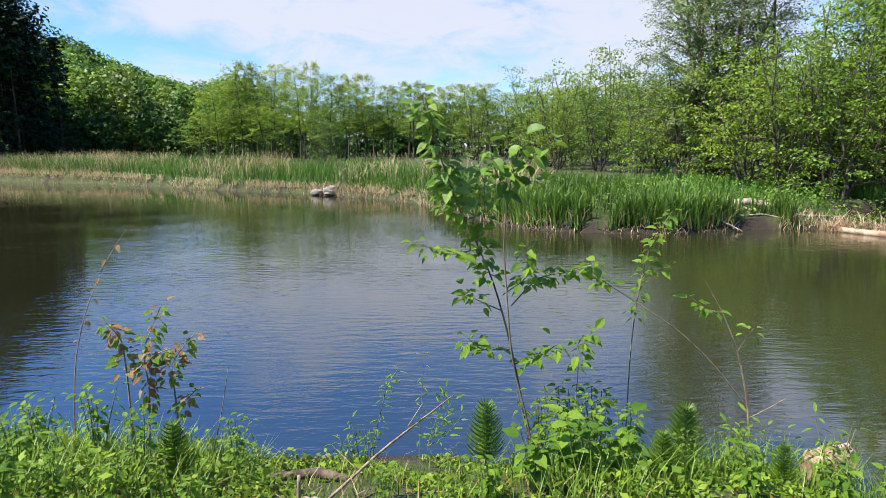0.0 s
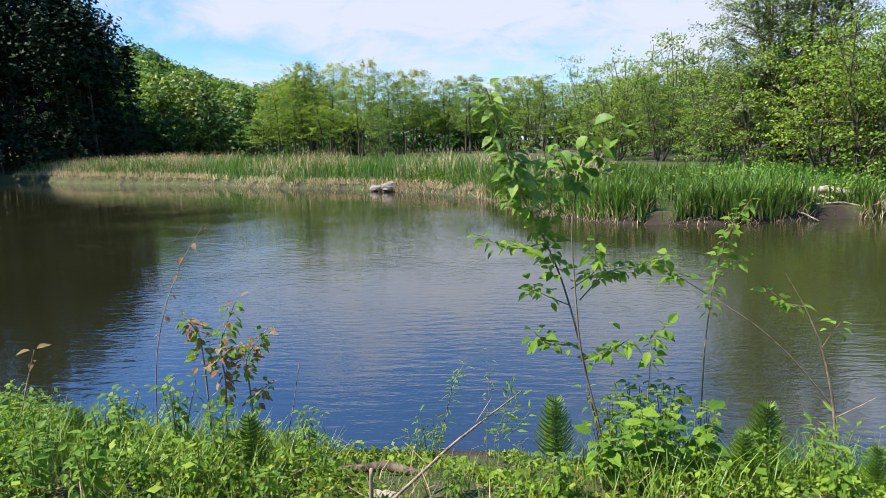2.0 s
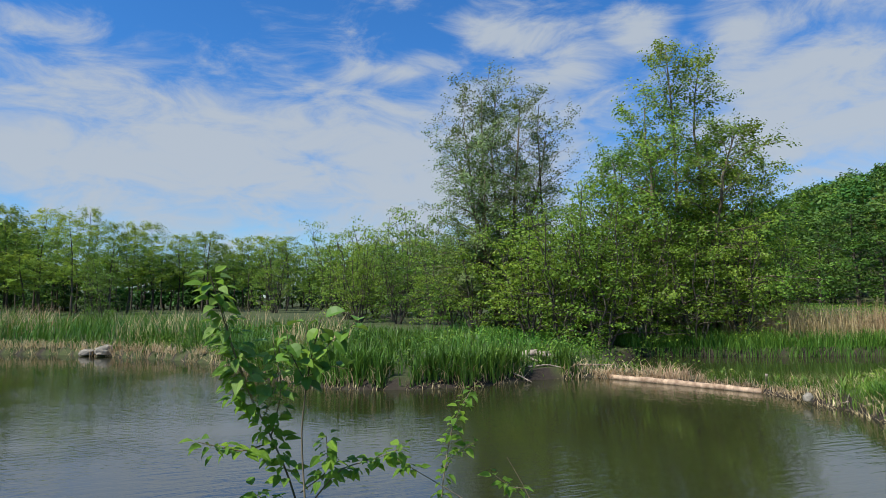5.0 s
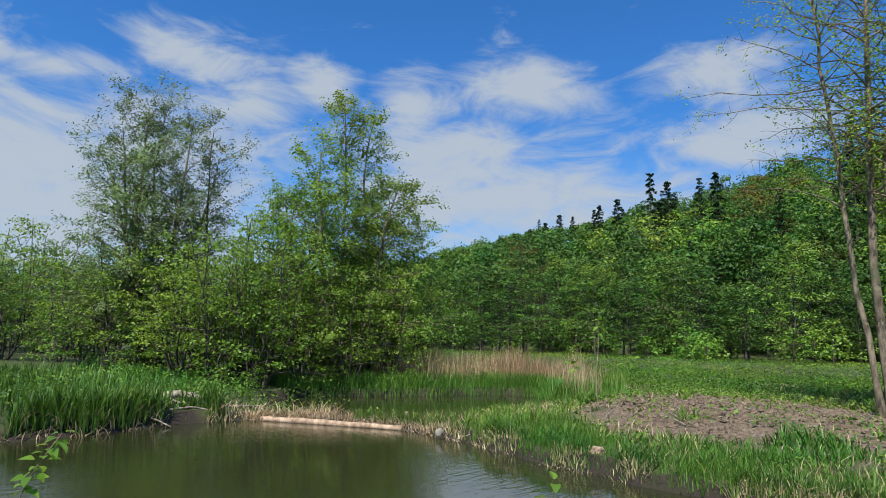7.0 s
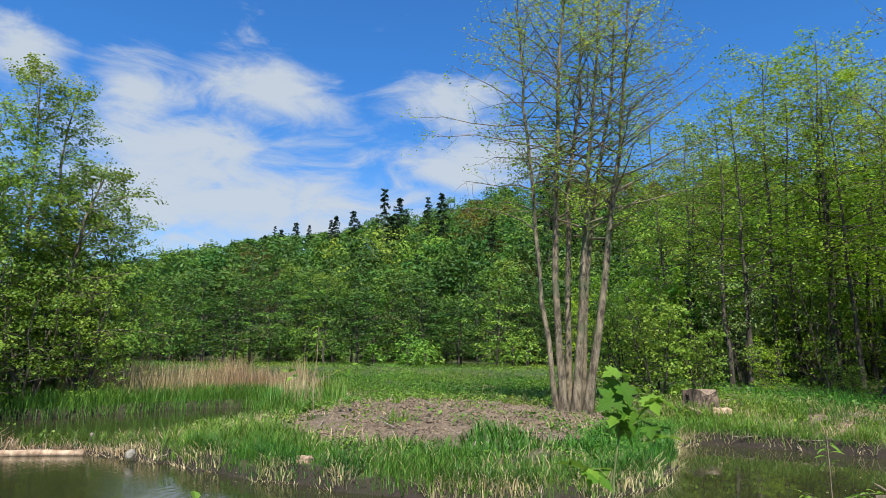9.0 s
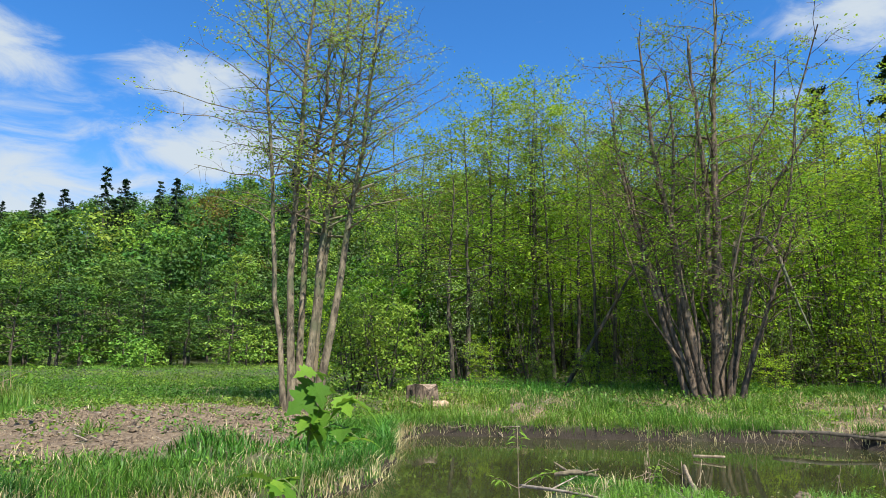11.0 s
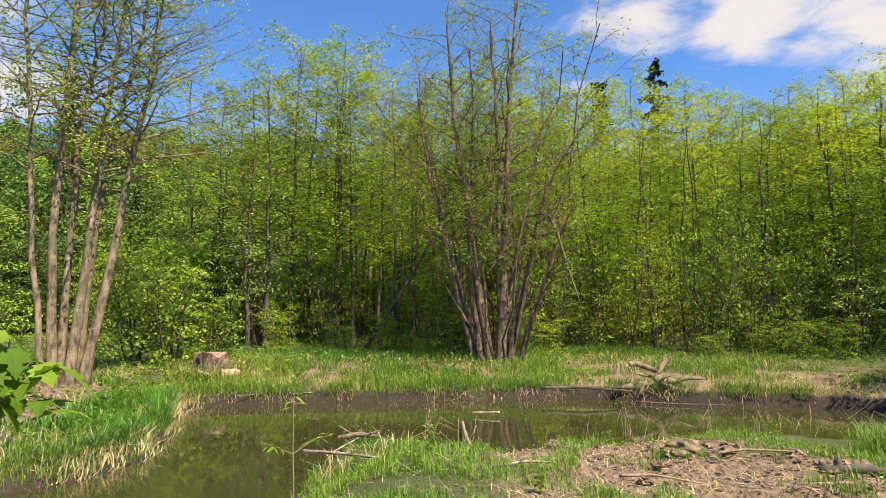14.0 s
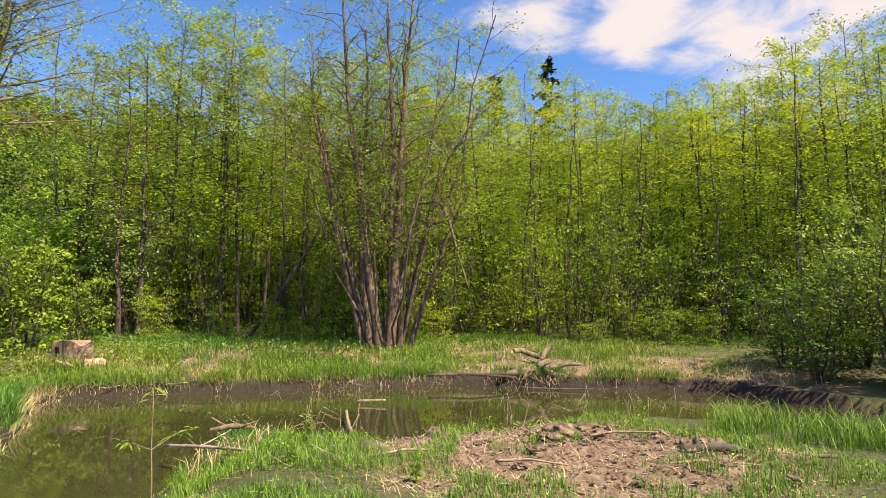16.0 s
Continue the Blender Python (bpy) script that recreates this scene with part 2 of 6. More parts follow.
def ground_material():
    m, n, l, b, out = material("ground_soil")
    at = n.new("ShaderNodeAttribute")
    at.attribute_name = "bare"
    v, w, x = noise_out(n, l, 9, 6, rough=0.7), noise_out(n, l, 0.7, 5), noise_out(n, l, 45, 3)
    dry = ramp(n, l, v, [(0.3, (0.065, 0.04, 0.025)), (0.52, (0.18, 0.125, 0.08)), (0.75, (0.33, 0.25, 0.17))])
    wet_shade = n.new("ShaderNodeAttribute")
    wet_shade.attribute_name = "wet_shade"
    wm = n.new("ShaderNodeMixRGB")
    # Damp waterline earth, painted darker still for the shadow under the cut bank.
    wm.inputs[2].default_value = (0.022, 0.015, 0.010, 1)
    l.new(wet_shade.outputs["Fac"], wm.inputs[0])
    l.new(dry, wm.inputs[1])
    soil = wm.outputs[0]
    turf = ramp(n, l, v, [(0.3, (0.025, 0.035, 0.010)), (0.55, (0.06, 0.075, 0.018)), (0.75, (0.13, 0.105, 0.05))])
    add = n.new("ShaderNodeMath")
    add.operation = "MULTIPLY_ADD"
    l.new(w, add.inputs[0])
    add.inputs[1].default_value = 0.9
    l.new(at.outputs["Fac"], add.inputs[2])
    fac = ramp(n, l, add.outputs[0], [(0.62, (0, 0, 0)), (0.95, (1, 1, 1))])
    mx = n.new("ShaderNodeMixRGB")
    l.new(fac, mx.inputs[0])
    l.new(turf, mx.inputs[1])
    l.new(soil, mx.inputs[2])
    l.new(mx.outputs[0], b.inputs["Base Color"])
    b.inputs["Roughness"].default_value = 0.95
    sm = n.new("ShaderNodeMath")
    sm.operation = "MULTIPLY_ADD"
    l.new(x, sm.inputs[0])
    sm.inputs[1].default_value = 0.35
    l.new(v, sm.inputs[2])
    bump(n, l, b, sm.outputs[0], 0.9, 0.06)
    return m


SOIL = ground_material()
DIRT = bark_material("dug_earth", (0.05, 0.032, 0.02), (0.2, 0.14, 0.09), 14, (1, 1, 1))

# ---- mesh helpers ----


def mesh_of(name, verts, faces, mat, smooth=False):
    """A mesh from arrays; faces is a list of index arrays, each of one face size."""
    me = bpy.data.meshes.new(name)
    verts = np.asarray(verts, np.float32).reshape(-1, 3)
    faces = [np.asarray(f, np.int32) for f in faces if len(f)]
    loops = np.concatenate([f.ravel() for f in faces])
    sizes = np.concatenate([np.full(len(f), f.shape[1], np.int32) for f in faces])
    me.vertices.add(len(verts))
    me.vertices.foreach_set("co", verts.ravel())
    me.loops.add(len(loops))
    me.loops.foreach_set("vertex_index", loops)
    me.polygons.add(len(sizes))
    me.polygons.foreach_set("loop_start", np.concatenate([[0], np.cumsum(sizes)[:-1]]).astype(np.int32))
    me.polygons.foreach_set("use_smooth", np.full(len(sizes), smooth))
    me.update(calc_edges=True)
    me.materials.append(mat)
    return me


def thing(name, label, category, group="", kind=""):
    return tagged(new(name), label, category, group, kind)


def part_of(name, me, parent, label=""):
    ob = new(name, me)
    ob.parent = parent
    return tagged(ob, label)


def ss(a, b, x):
    t = np.clip((x - a) / (b - a), 0, 1)
    return t * t * (3 - 2 * t)


def tubes(lines, sides=6):
    """Tapered tubes along lines of (x, y, z, radius) rows: vertices and faces."""
    V, F, base = [], [], 0
    ang = np.arange(sides) * 2 * np.pi / sides
    for line in lines:
        p = np.asarray(line, float)
        c, r = p[:, :3], p[:, 3]
        t = np.gradient(c, axis=0)
        t /= np.linalg.norm(t, axis=1, keepdims=True) + 1e-9
        up = np.where(np.abs(t[:, 2:3]) > 0.9, [[1.0, 0, 0]], [[0, 0, 1.0]])
        u = np.cross(t, up)
        u /= np.linalg.norm(u, axis=1, keepdims=True) + 1e-9
        w = np.cross(t, u)
        ring = c[:, None] + r[:, None, None] * (np.cos(ang)[None, :, None] * u[:, None] + np.sin(ang)[None, :, None] * w[:, None])
        V.append(ring.reshape(-1, 3))
        k = len(p)
        i = np.arange((k - 1) * sides)
        j = i // sides * sides + (i % sides + 1) % sides
        F.append(np.stack([i, j, j + sides, i + sides], 1) + base)
        base += k * sides
    return np.concatenate(V), np.concatenate(F)


def capped(lines, sides=8):
    """Tubes whose ends are closed."""
    V, F = tubes(lines, sides)
    caps, base = [], 0
    for line in lines:
        k = len(line)
        caps.append(base + np.arange(sides)[::-1])
        caps.append(base + (k - 1) * sides + np.arange(sides))
        base += k * sides
    return V, [F, np.array(caps)]


def leaves(centres, size, rng, droop=0.0, flat=0.35, ratio=0.5, facing=None, tri=False, firm=1.3):
    """Leaf blades at the centres, four-cornered, or three-cornered where they stay far off."""
    c = np.asarray(centres, float)
    k = len(c)
    a = rng.normal(size=(k, 3))
    a[:, 2] = a[:, 2] * 0.6 - droop
    a /= np.linalg.norm(a, axis=1, keepdims=True)
    nrm = rng.normal(size=(k, 3))
    nrm[:, 2] = np.abs(nrm[:, 2]) + flat
    if facing is not None:
        nrm = nrm * 0.4 + facing * firm
        nrm /= np.linalg.norm(nrm, axis=1, keepdims=True) + 1e-9
        a -= nrm * (a * nrm).sum(1, keepdims=True) * 0.8
        a /= np.linalg.norm(a, axis=1, keepdims=True) + 1e-9
    s = np.cross(nrm, a)
    s /= np.linalg.norm(s, axis=1, keepdims=True) + 1e-9
    L = (size * rng.uniform(0.65, 1.3, k))[:, None]
    if tri:
        V = np.stack([c - a * L * 0.6 + s * L * ratio * 0.6, c + a * L * 0.6, c - a * L * 0.4 - s * L * ratio * 0.7], 1)
        return V.reshape(-1, 3), np.arange(3 * k).reshape(-1, 3)
    V = np.stack([c - a * L * 0.5, c + s * L * ratio * 0.5, c + a * L * 0.5, c - s * L * ratio * 0.5], 1)
    return V.reshape(-1, 3), np.arange(4 * k).reshape(-1, 4)


def puffs(rng, c, r, per, squash=0.62):
    """Leaf places on the upper skin of rounded clumps, and the way each leaf faces."""
    c, r = np.repeat(c, per, axis=0), np.repeat(r, per)
    u = rng.normal(size=(len(c), 3))
    u[:, 2] = np.abs(u[:, 2] + 0.35) - 0.3
    u /= np.linalg.norm(u, axis=1, keepdims=True)
    return c + u * (r * rng.uniform(0.5, 1.1, len(c)))[:, None] * [1, 1, squash], u


def line_to(p0, p1, r0, r1, n, wig, rng, sag=0.0):
    s = np.linspace(0, 1, n)
    p = np.outer(1 - s, p0) + np.outer(s, p1)
    off = np.cumsum(rng.normal(size=(n, 3)), axis=0) * wig / math.sqrt(n)
    off -= np.outer(s, off[-1]) * 0.6
    off[0] = 0
    p = p + off
    p[:, 2] += sag * 4 * s * (1 - s)
    return np.column_stack([p, r0 + (r1 - r0) * s ** 0.8])


def at_frac(line, f):
    x = f * (len(line) - 1)
    i = min(int(x), len(line) - 2)
    return line[i] + (line[i + 1] - line[i]) * (x - i)


def grow(rng, stems, n_limb, limb_len, h0, shape, rise, n_twig, twig_len, per, spread, leaf, bare=0.25, wig=0.25, keep=1.0, droop=0.1, ratio=0.5):
    """Limbs, twigs and leaf places round the given stems. shape(f) gives the limb length factor over the stem."""
    limbs, twigs, cent, face = [], [], [], []
    for stem in stems:
        H = np.linalg.norm(stem[-1, :3] - stem[0, :3])
        az = rng.uniform(0, 6.28)
        for i in range(n_limb):
            f = h0 + (1 - h0) * (i + rng.uniform(0, 0.9)) / n_limb
            f = min(f, 0.98)
            b = at_frac(stem, f)
            az += 2.4 + rng.normal() * 0.35
            Lm = limb_len * shape((f - h0) / (1 - h0)) * rng.uniform(0.6, 1.25)
            el = rise + rng.normal() * 0.18 + 0.5 * (f - 0.5)
            d = np.array([math.cos(az) * math.cos(el), math.sin(az) * math.cos(el), math.sin(el)])
            lm = line_to(b[:3], b[:3] + d * Lm, max(b[3] * 0.5, 0.008), 0.006, 5, wig * Lm * 0.25, rng, 0.06 * Lm)
            limbs.append(lm)
            for k in range(n_twig):
                g = bare + (1 - bare) * (k + rng.uniform(0, 0.9)) / n_twig
                q = at_frac(lm, min(g, 0.99))
                dd = d + rng.normal(size=3) * 0.75
                dd /= np.linalg.norm(dd)
                Lt = twig_len * rng.uniform(0.5, 1.3) * min(1, 0.25 + 0.9 * Lm / limb_len)
                e = q[:3] + dd * Lt
                e[2] -= droop * Lt
                twigs.append(np.array([[*q[:3], 0.007], [*((q[:3] + e) / 2 + rng.normal(size=3) * 0.04), 0.005], [*e, 0.003]]))
                if rng.uniform() < keep:
                    s = rng.uniform(0.25, 1.05, per)[:, None]
                    cent.append(q[:3] + (e - q[:3]) * s + rng.normal(size=(per, 3)) * spread)
                    o = dd * 0.6 + [d[0] * 0.7, d[1] * 0.7, 0.75]
                    face.append(np.repeat((o / np.linalg.norm(o))[None], per, axis=0) + rng.normal(size=(per, 3)) * 0.35)
    return limbs, twigs, (np.concatenate(cent) if cent else np.zeros((0, 3))), (np.concatenate(face) if face else None)


def tree_thing(name, label, rng, stems, g, leaf_size, leaf_mat, bark_mat, category="tree", group="", sides=7, droop=0.1, ratio=0.55, fine=True, split=False, tri=False, firm=0.8):
    """A tree with its trunk, branches and crown as parts, standing at the origin."""
    limbs, twigs, cent, facing = g
    ob = thing(name, label, category, group)
    for some in ([[st] for st in stems] if split else [stems]):
        V, F = tubes(some, sides)
        part_of("trunk", mesh_of("trunk", V, [F], bark_mat, True), ob)
    V, F = tubes(limbs, 4)
    if twigs and fine:
        V2, F2 = tubes(twigs, 3)
        V, F = np.concatenate([V, V2]), np.concatenate([F, F2 + len(V)])
    tagged(part_of("branch_framework", mesh_of("branch_framework", V, [F], bark_mat, True), ob), kind="stuff")
    V, F = leaves(cent, leaf_size, rng, droop, ratio=ratio, facing=facing, tri=tri, firm=firm)
    part_of("crown", mesh_of("crown", V, [F], leaf_mat), ob)
    return ob


# ---- ground and water ----
POND = [(-3.4, 4.45), (-1.7, 4.3), (-1.2, 4.15), (-0.4, 4.2), (0.3, 4.15), (1.4, 4.0), (2.0, 4.1), (2.6, 3.6), (3.6, 2.7), (5.4, 1.1), (7.4, -0.6), (9.0, -1.45),
        (10.3, -2.15), (11.6, -2.75), (11.9, -3.5), (9.9, -4.15), (9.3, -5.0), (9.1, -6.7), (9.6, -9.1), (9.7, -10.0), (8.7, -11.1), (7.3, -11.7), (6.1, -12.2), (2.0, -13.0),
        (2.0, -15.0), (7.6, -14.6), (10.2, -15.6), (12.1, -14.7), (13.8, -12.5), (16.2, -10.7), (16.8, -8.5), (17.4, -5.9), (18.4, -3.3), (18.8, -0.9),
        (17.6, -0.25), (14.4, -0.2), (11.9, 0.35), (10.6, 2.4), (10.2, 4.3), (10.5, 5.8), (10.8, 7.6), (11.5, 9.9), (11.75, 11.9), (10.1, 15.5), (8.5, 15.95), (5.9, 15.4),
        (4.7, 15.3), (2.6, 16.1), (1.3, 18.2), (-0.1, 22.5), (-1.5, 25.6), (-4.8, 28.8), (-7.5, 31.5), (-11.8, 33.9), (-22.0, 41.8), (-34.0, 47.9), (-41.0, 54.3), (-47.0, 58.5), (-55.0, 57.0),
        (-60.0, 45.0), (-48.0, 32.0), (-30.0, 20.0), (-16.0, 11.5), (-8.0, 6.4)]
BACKWATER = [(10.9, 17.0), (12.8, 12.6), (14.0, 11.2), (15.8, 10.6), (18.2, 11.6), (21.0, 13.2), (23.2, 15.6), (21.4, 17.1), (17.2, 18.4), (15.2, 20.4), (12.6, 19.6)]


def rounded(poly, times=2):
    p = np.array(poly)
    for _ in range(times):
        q = np.roll(p, -1, axis=0)
        p = np.stack([0.75 * p + 0.25 * q, 0.25 * p + 0.75 * q], 1).reshape(-1, 2)
    return p


POND_R, BACK_R = rounded(POND), rounded(BACKWATER)


def signed(x, y, poly):
    """Distance to a closed line: positive outside, negative inside."""
    x, y = np.asarray(x, float), np.asarray(y, float)
    if x.size < 40:
        a, b = poly, np.roll(poly, -1, axis=0)
        px, py = x.reshape(-1, 1), y.reshape(-1, 1)
        dx, dy = b[:, 0] - a[:, 0], b[:, 1] - a[:, 1]
        t = np.clip(((px - a[:, 0]) * dx + (py - a[:, 1]) * dy) / (dx * dx + dy * dy + 1e-12), 0, 1)
        near = np.sqrt(((px - a[:, 0] - t * dx) ** 2 + (py - a[:, 1] - t * dy) ** 2).min(1))
        cross = ((a[:, 1] > py) != (b[:, 1] > py)) & (px < dx * (py - a[:, 1]) / np.where(np.abs(dy) < 1e-9, 1e-9, dy) + a[:, 0])
        return np.where(cross.sum(1) % 2 == 1, -near, near).reshape(x.shape)
    best, inside = np.full(x.shape, 1e9), np.zeros(x.shape, bool)
    for (ax, ay), (bx, by) in zip(poly, np.roll(poly, -1, axis=0)):
        dx, dy = bx - ax, by - ay
        t = np.clip(((x - ax) * dx + (y - ay) * dy) / (dx * dx + dy * dy + 1e-12), 0, 1)
        best = np.minimum(best, (x - ax - t * dx) ** 2 + (y - ay - t * dy) ** 2)
        if abs(dy) > 1e-9:
            inside ^= ((ay > y) != (by > y)) & (x < dx * (y - ay) / dy + ax)
    d = np.sqrt(best)
    return np.where(inside, -d, d)


def shore(x, y):
    return np.minimum(signed(x, y, POND_R), signed(x, y, BACK_R)) + 0.10 * np.sin(3.1 * x + 1.3 * np.sin(2.3 * y)) * np.cos(2.7 * y) * ss(4, 9, np.hypot(x, y))


def rough(x, y):
    return 0.5 * np.sin(1.7 * x + 0.9 * y) * np.sin(1.3 * y - 0.6 * x) + 0.3 * np.sin(4.1 * x - 2.2 * y) * np.sin(3.7 * y + 1.9 * x) + 0.2 * np.sin(9.3 * x + 5.2 * y) * np.sin(8.1 * y - 4.0 * x)


def ground_z(x, y, d=None):
    x, y = np.asarray(x, float), np.asarray(y, float)
    d = shore(x, y) if d is None else d
    r, az = np.hypot(x, y), np.degrees(np.arctan2(x, y))
    near = 1 - ss(7.5, 11, np.hypot(x - 2.0, y + 1.5))
    far_bank = 0.30 * ss(-0.05, 0.16, d) + (0.2 + 0.25 * ss(17, 19, r) * ss(84, 92, np.where(az < -100, az + 360, az))) * ss(0.2, 5, d) + 0.35 * np.exp(-((x - 17.5) ** 2 + (y - 6.5) ** 2) / 14) + 0.02 * rough(x, y) + np.exp(-((((x - 18.3) / 4.6) ** 2 + ((y - 5.8) / 4.4) ** 2) ** 2)) * ss(0.6, 2, d) * (0.08 * rough(x * 1.4, y * 1.4 + 2) + 0.08 * rough(x * 3.1 + 1, y * 3.3))
    dug = np.exp(-(((x - 6.2) / 2.6) ** 2 + ((y + 5.4) / 2.6) ** 2))
    near_bank = 0.58 * ss(-0.1, 1.7, d) + 0.05 * rough(x * 1.3, y * 1.3) * ss(0.2, 1, d) + dug * (0.10 * rough(x * 2.1 + 3, y * 2.3) + 0.07 * rough(x * 4.7, y * 5.1 + 1))
    z = near * near_bank + (1 - near) * far_bank
    z = z * (1 - 0.62 * ss(-7.2, -9, y) * ss(-13.6, -12.8, y) * (1 - ss(10.3, 11.3, x)))
    t = np.clip(((x - 10.3) * 2.3 + (y - 16.3) * -4.7) / 27.4, 0, 1)
    z = z * (1 - 0.6 * (1 - ss(0.8, 1.8, np.hypot(x - 10.3 - 2.3 * t, y - 16.3 + 4.7 * t))))
    az2 = np.where(az < -100, az + 360, az)
    z = z + 0.55 * ss(22, 36, r) * ss(80, 92, az2) + 0.4 * ss(30, 60, r)
    right = ss(30, 66, az2) * 0.8 + 0.35 * ss(66, 84, az2) + 0.02
    z = z + np.where(az2 < 200, right, 0) * 0.30 * np.clip(r - 76, 0, 190) * ss(70, 110, r)
    left = np.clip((-az - 13) / 22, 0, 1.4)
    z = z + np.where(az > -110, left, 0) * 0.2 * np.clip(r - 85, 0, 230)
    inside = -0.10 - 0.42 * np.clip(-d, 0, 1.6)
    return np.where(d < 0, np.minimum(inside, z - 0.1), z)


def axis(a, p, q, b, far, lo, hi):
    """Grid lines: fine between p and q, coarser from a to b, and ever wider out to the horizon."""
    core = np.concatenate([np.arange(lo, a - 0.01, 0.55), np.arange(a, p - 0.01, 0.25), np.arange(p, q, 0.14), np.arange(q, b + 1e-6, 0.25), np.arange(b + 0.5, hi, 0.55)])
    out = np.cumsum(0.25 * 1.17 ** np.arange(1, 60))
    out = out[out < far]
    return np.concatenate([core[0] - out[::-1], core, core[-1] + out])


gx, gy = np.meshgrid(axis(-12, -4, 22, 28, 2600, -52, 28), axis(-18, -9, 10, 22, 2600, -18, 61))
gd = shore(gx, gy)
gz = ground_z(gx, gy, gd)
nr, nc = gx.shape
gi = np.arange(nr * nc).reshape(nr, nc)
quad = np.stack([gi[:-1, :-1], gi[:-1, 1:], gi[1:, 1:], gi[1:, :-1]], -1).reshape(-1, 4)
me = mesh_of("ground", np.stack([gx, gy, gz], -1), [quad], SOIL, True)


def bareness(x, y, d):
    """How much of the ground is dug over and free of growth."""
    b = 0.9 * np.exp(-((x - 6.2) ** 2 + (y + 5.4) ** 2) / 5) + 1.0 * np.exp(-((((x - 17.6) / 4.9) ** 2 + ((y - 5.8) / 4.5) ** 2) ** 2)) * ss(1.0, 1.8, d) * (0.95 + 0.85 * rough(x * 1.1, y * 1.1)) + 0.5 * np.exp(-((x - 18.8) ** 2 + (y - 2.4) ** 2) / 2)
    b = b + 0.8 * np.exp(-((x - 15.5) ** 2 + (y + 12.8) ** 2) / 5) + 0.5 * np.exp(-((x - 10.5) ** 2 + (y + 16) ** 2) / 9)
    b = b + 1.0 * np.clip(rough(x * 0.55 + 2, y * 0.55) + 0.02, 0, 1) * ss(11, 13, x) * (1 - ss(30, 40, x)) * ss(1.5, -1, y) * ss(0.3, 1.2, d)
    b = b + np.exp(-((((x - 28) / 8) ** 2 + ((y - 10) / 6) ** 2) ** 2)) * np.clip(0.45 + 1.1 * rough(x * 0.7, y * 0.7 + 4), 0, 1)
    return b + 0.6 * (1 - ss(0.05, 0.3, np.abs(d)))


at = me.attributes.new("bare", "FLOAT", "POINT")
at.data.foreach_set("value", bareness(gx, gy, gd).ravel().astype(np.float32))
# Damp plus painted bank shadow, fading out 0.55 m from the water.
at = me.attributes.new("wet_shade", "FLOAT", "POINT")
at.data.foreach_set("value", (0.95 * (1 - ss(0.12, 0.55, gd))).ravel().astype(np.float32))
tagged(new("ground", me), "green and bare brown earth banks round a pond", "ground", kind="structure")

wx, wy = np.meshgrid(np.linspace(-75, 30, 60), np.linspace(-22, 62, 60))
wi = np.arange(3600).reshape(60, 60)
wq = np.stack([wi[:-1, :-1], wi[:-1, 1:], wi[1:, 1:], wi[1:, :-1]], -1).reshape(-1, 4)
me = mesh_of("water", np.stack([wx, wy, 0 * wx], -1), [wq], WATER, True)
# The shallow pool and channel are cloudier than the open pond.
at = me.attributes.new("murk", "FLOAT", "POINT")
calm = ss(8, 10, wx) * ss(2.5, -0.5, wy)
at.data.foreach_set("value", (0.04 + 0.2 * ss(-3, 8, wx) * (1 - calm) + 0.32 * calm).ravel().astype(np.float32))
at = me.attributes.new("still", "FLOAT", "POINT")
at.data.foreach_set("value", np.maximum(np.maximum(calm, 0.7 * ss(10.5, 12, wx) * ss(9, 11, wy)), 0.85 * ss(13, 27, wy) * ss(3, -7, wx)).ravel().astype(np.float32))
tagged(new("water", me), "dark green rippled pond water mirroring sky and trees", "water", kind="structure")

# ---- trees ----


def polar(az, r):
    a = radians(az)
    return r * math.sin(a), r * math.cos(a)


def on_ground(x, y, sink=0.05):
    return float(ground_z(np.array([x]), np.array([y]))[0]) - sink


def place(ob, x, y, turn=0.0, scale=1.0, tall=None):
    ob.matrix_basis = Matrix.Translation((x, y, on_ground(x, y))) @ Matrix.Rotation(turn, 4, "Z") @ Matrix.Diagonal((scale, scale, tall or scale, 1))
    return ob


def place_copy(ob, x, y, turn=0.0, scale=1.0, tall=None):
    """A copy of a tree standing elsewhere; the first one keeps its own place."""
    s = ob.scale.copy()
    m = Matrix.Translation((x, y, on_ground(x, y))) @ Matrix.Rotation(turn, 4, "Z")
    c = copy_thing(ob, m)
    c.scale = (scale, scale, tall or scale)
    return c


def trunk_line(rng, h, r, lean=0.03, n=9, wig=0.25, x=0.0, y=0.0, tip=0.015):
    a = rng.uniform(0, 6.28)
    return line_to((x, y, 0), (x + math.cos(a) * lean * h, y + math.sin(a) * lean * h, h), r, tip, n, wig, rng)


def forest_tree(seed, h=16.0, label="tall slender alder with fresh yellow-green leaves", mat=None, per=15, leaf=0.14, h0=0.3, fine=True, thick=0.12, limb=2.5, n=38, tri=False):
    rng = np.random.default_rng(seed)
    stem = trunk_line(rng, h, thick, 0.03)
    g = grow(rng, [stem], n, limb, h0, lambda f: 0.5 + 0.75 * math.sin(math.pi * min(1, f * 0.9 + 0.12)), 0.25, 6, 0.9, per, 0.14, leaf, 0.3)
    return tree_thing("alder_tree", label, rng, [stem], g, leaf, mat or LEAF_SPRING, BARK, group="trees of the wood's edge", fine=fine, tri=tri)


def clumped(rng, limbs, r, per, inner=0.6):
    """Leaf clumps round the ends and the outer lengths of the limbs."""
    c = np.array([ln[-1, :3] for ln in limbs] + [at_frac(ln, inner + rng.uniform(-0.15, 0.2))[:3] for ln in limbs])
    c += rng.normal(size=c.shape) * r * 0.3
    return puffs(rng, c, r * rng.uniform(0.6, 1.35, len(c)), per)


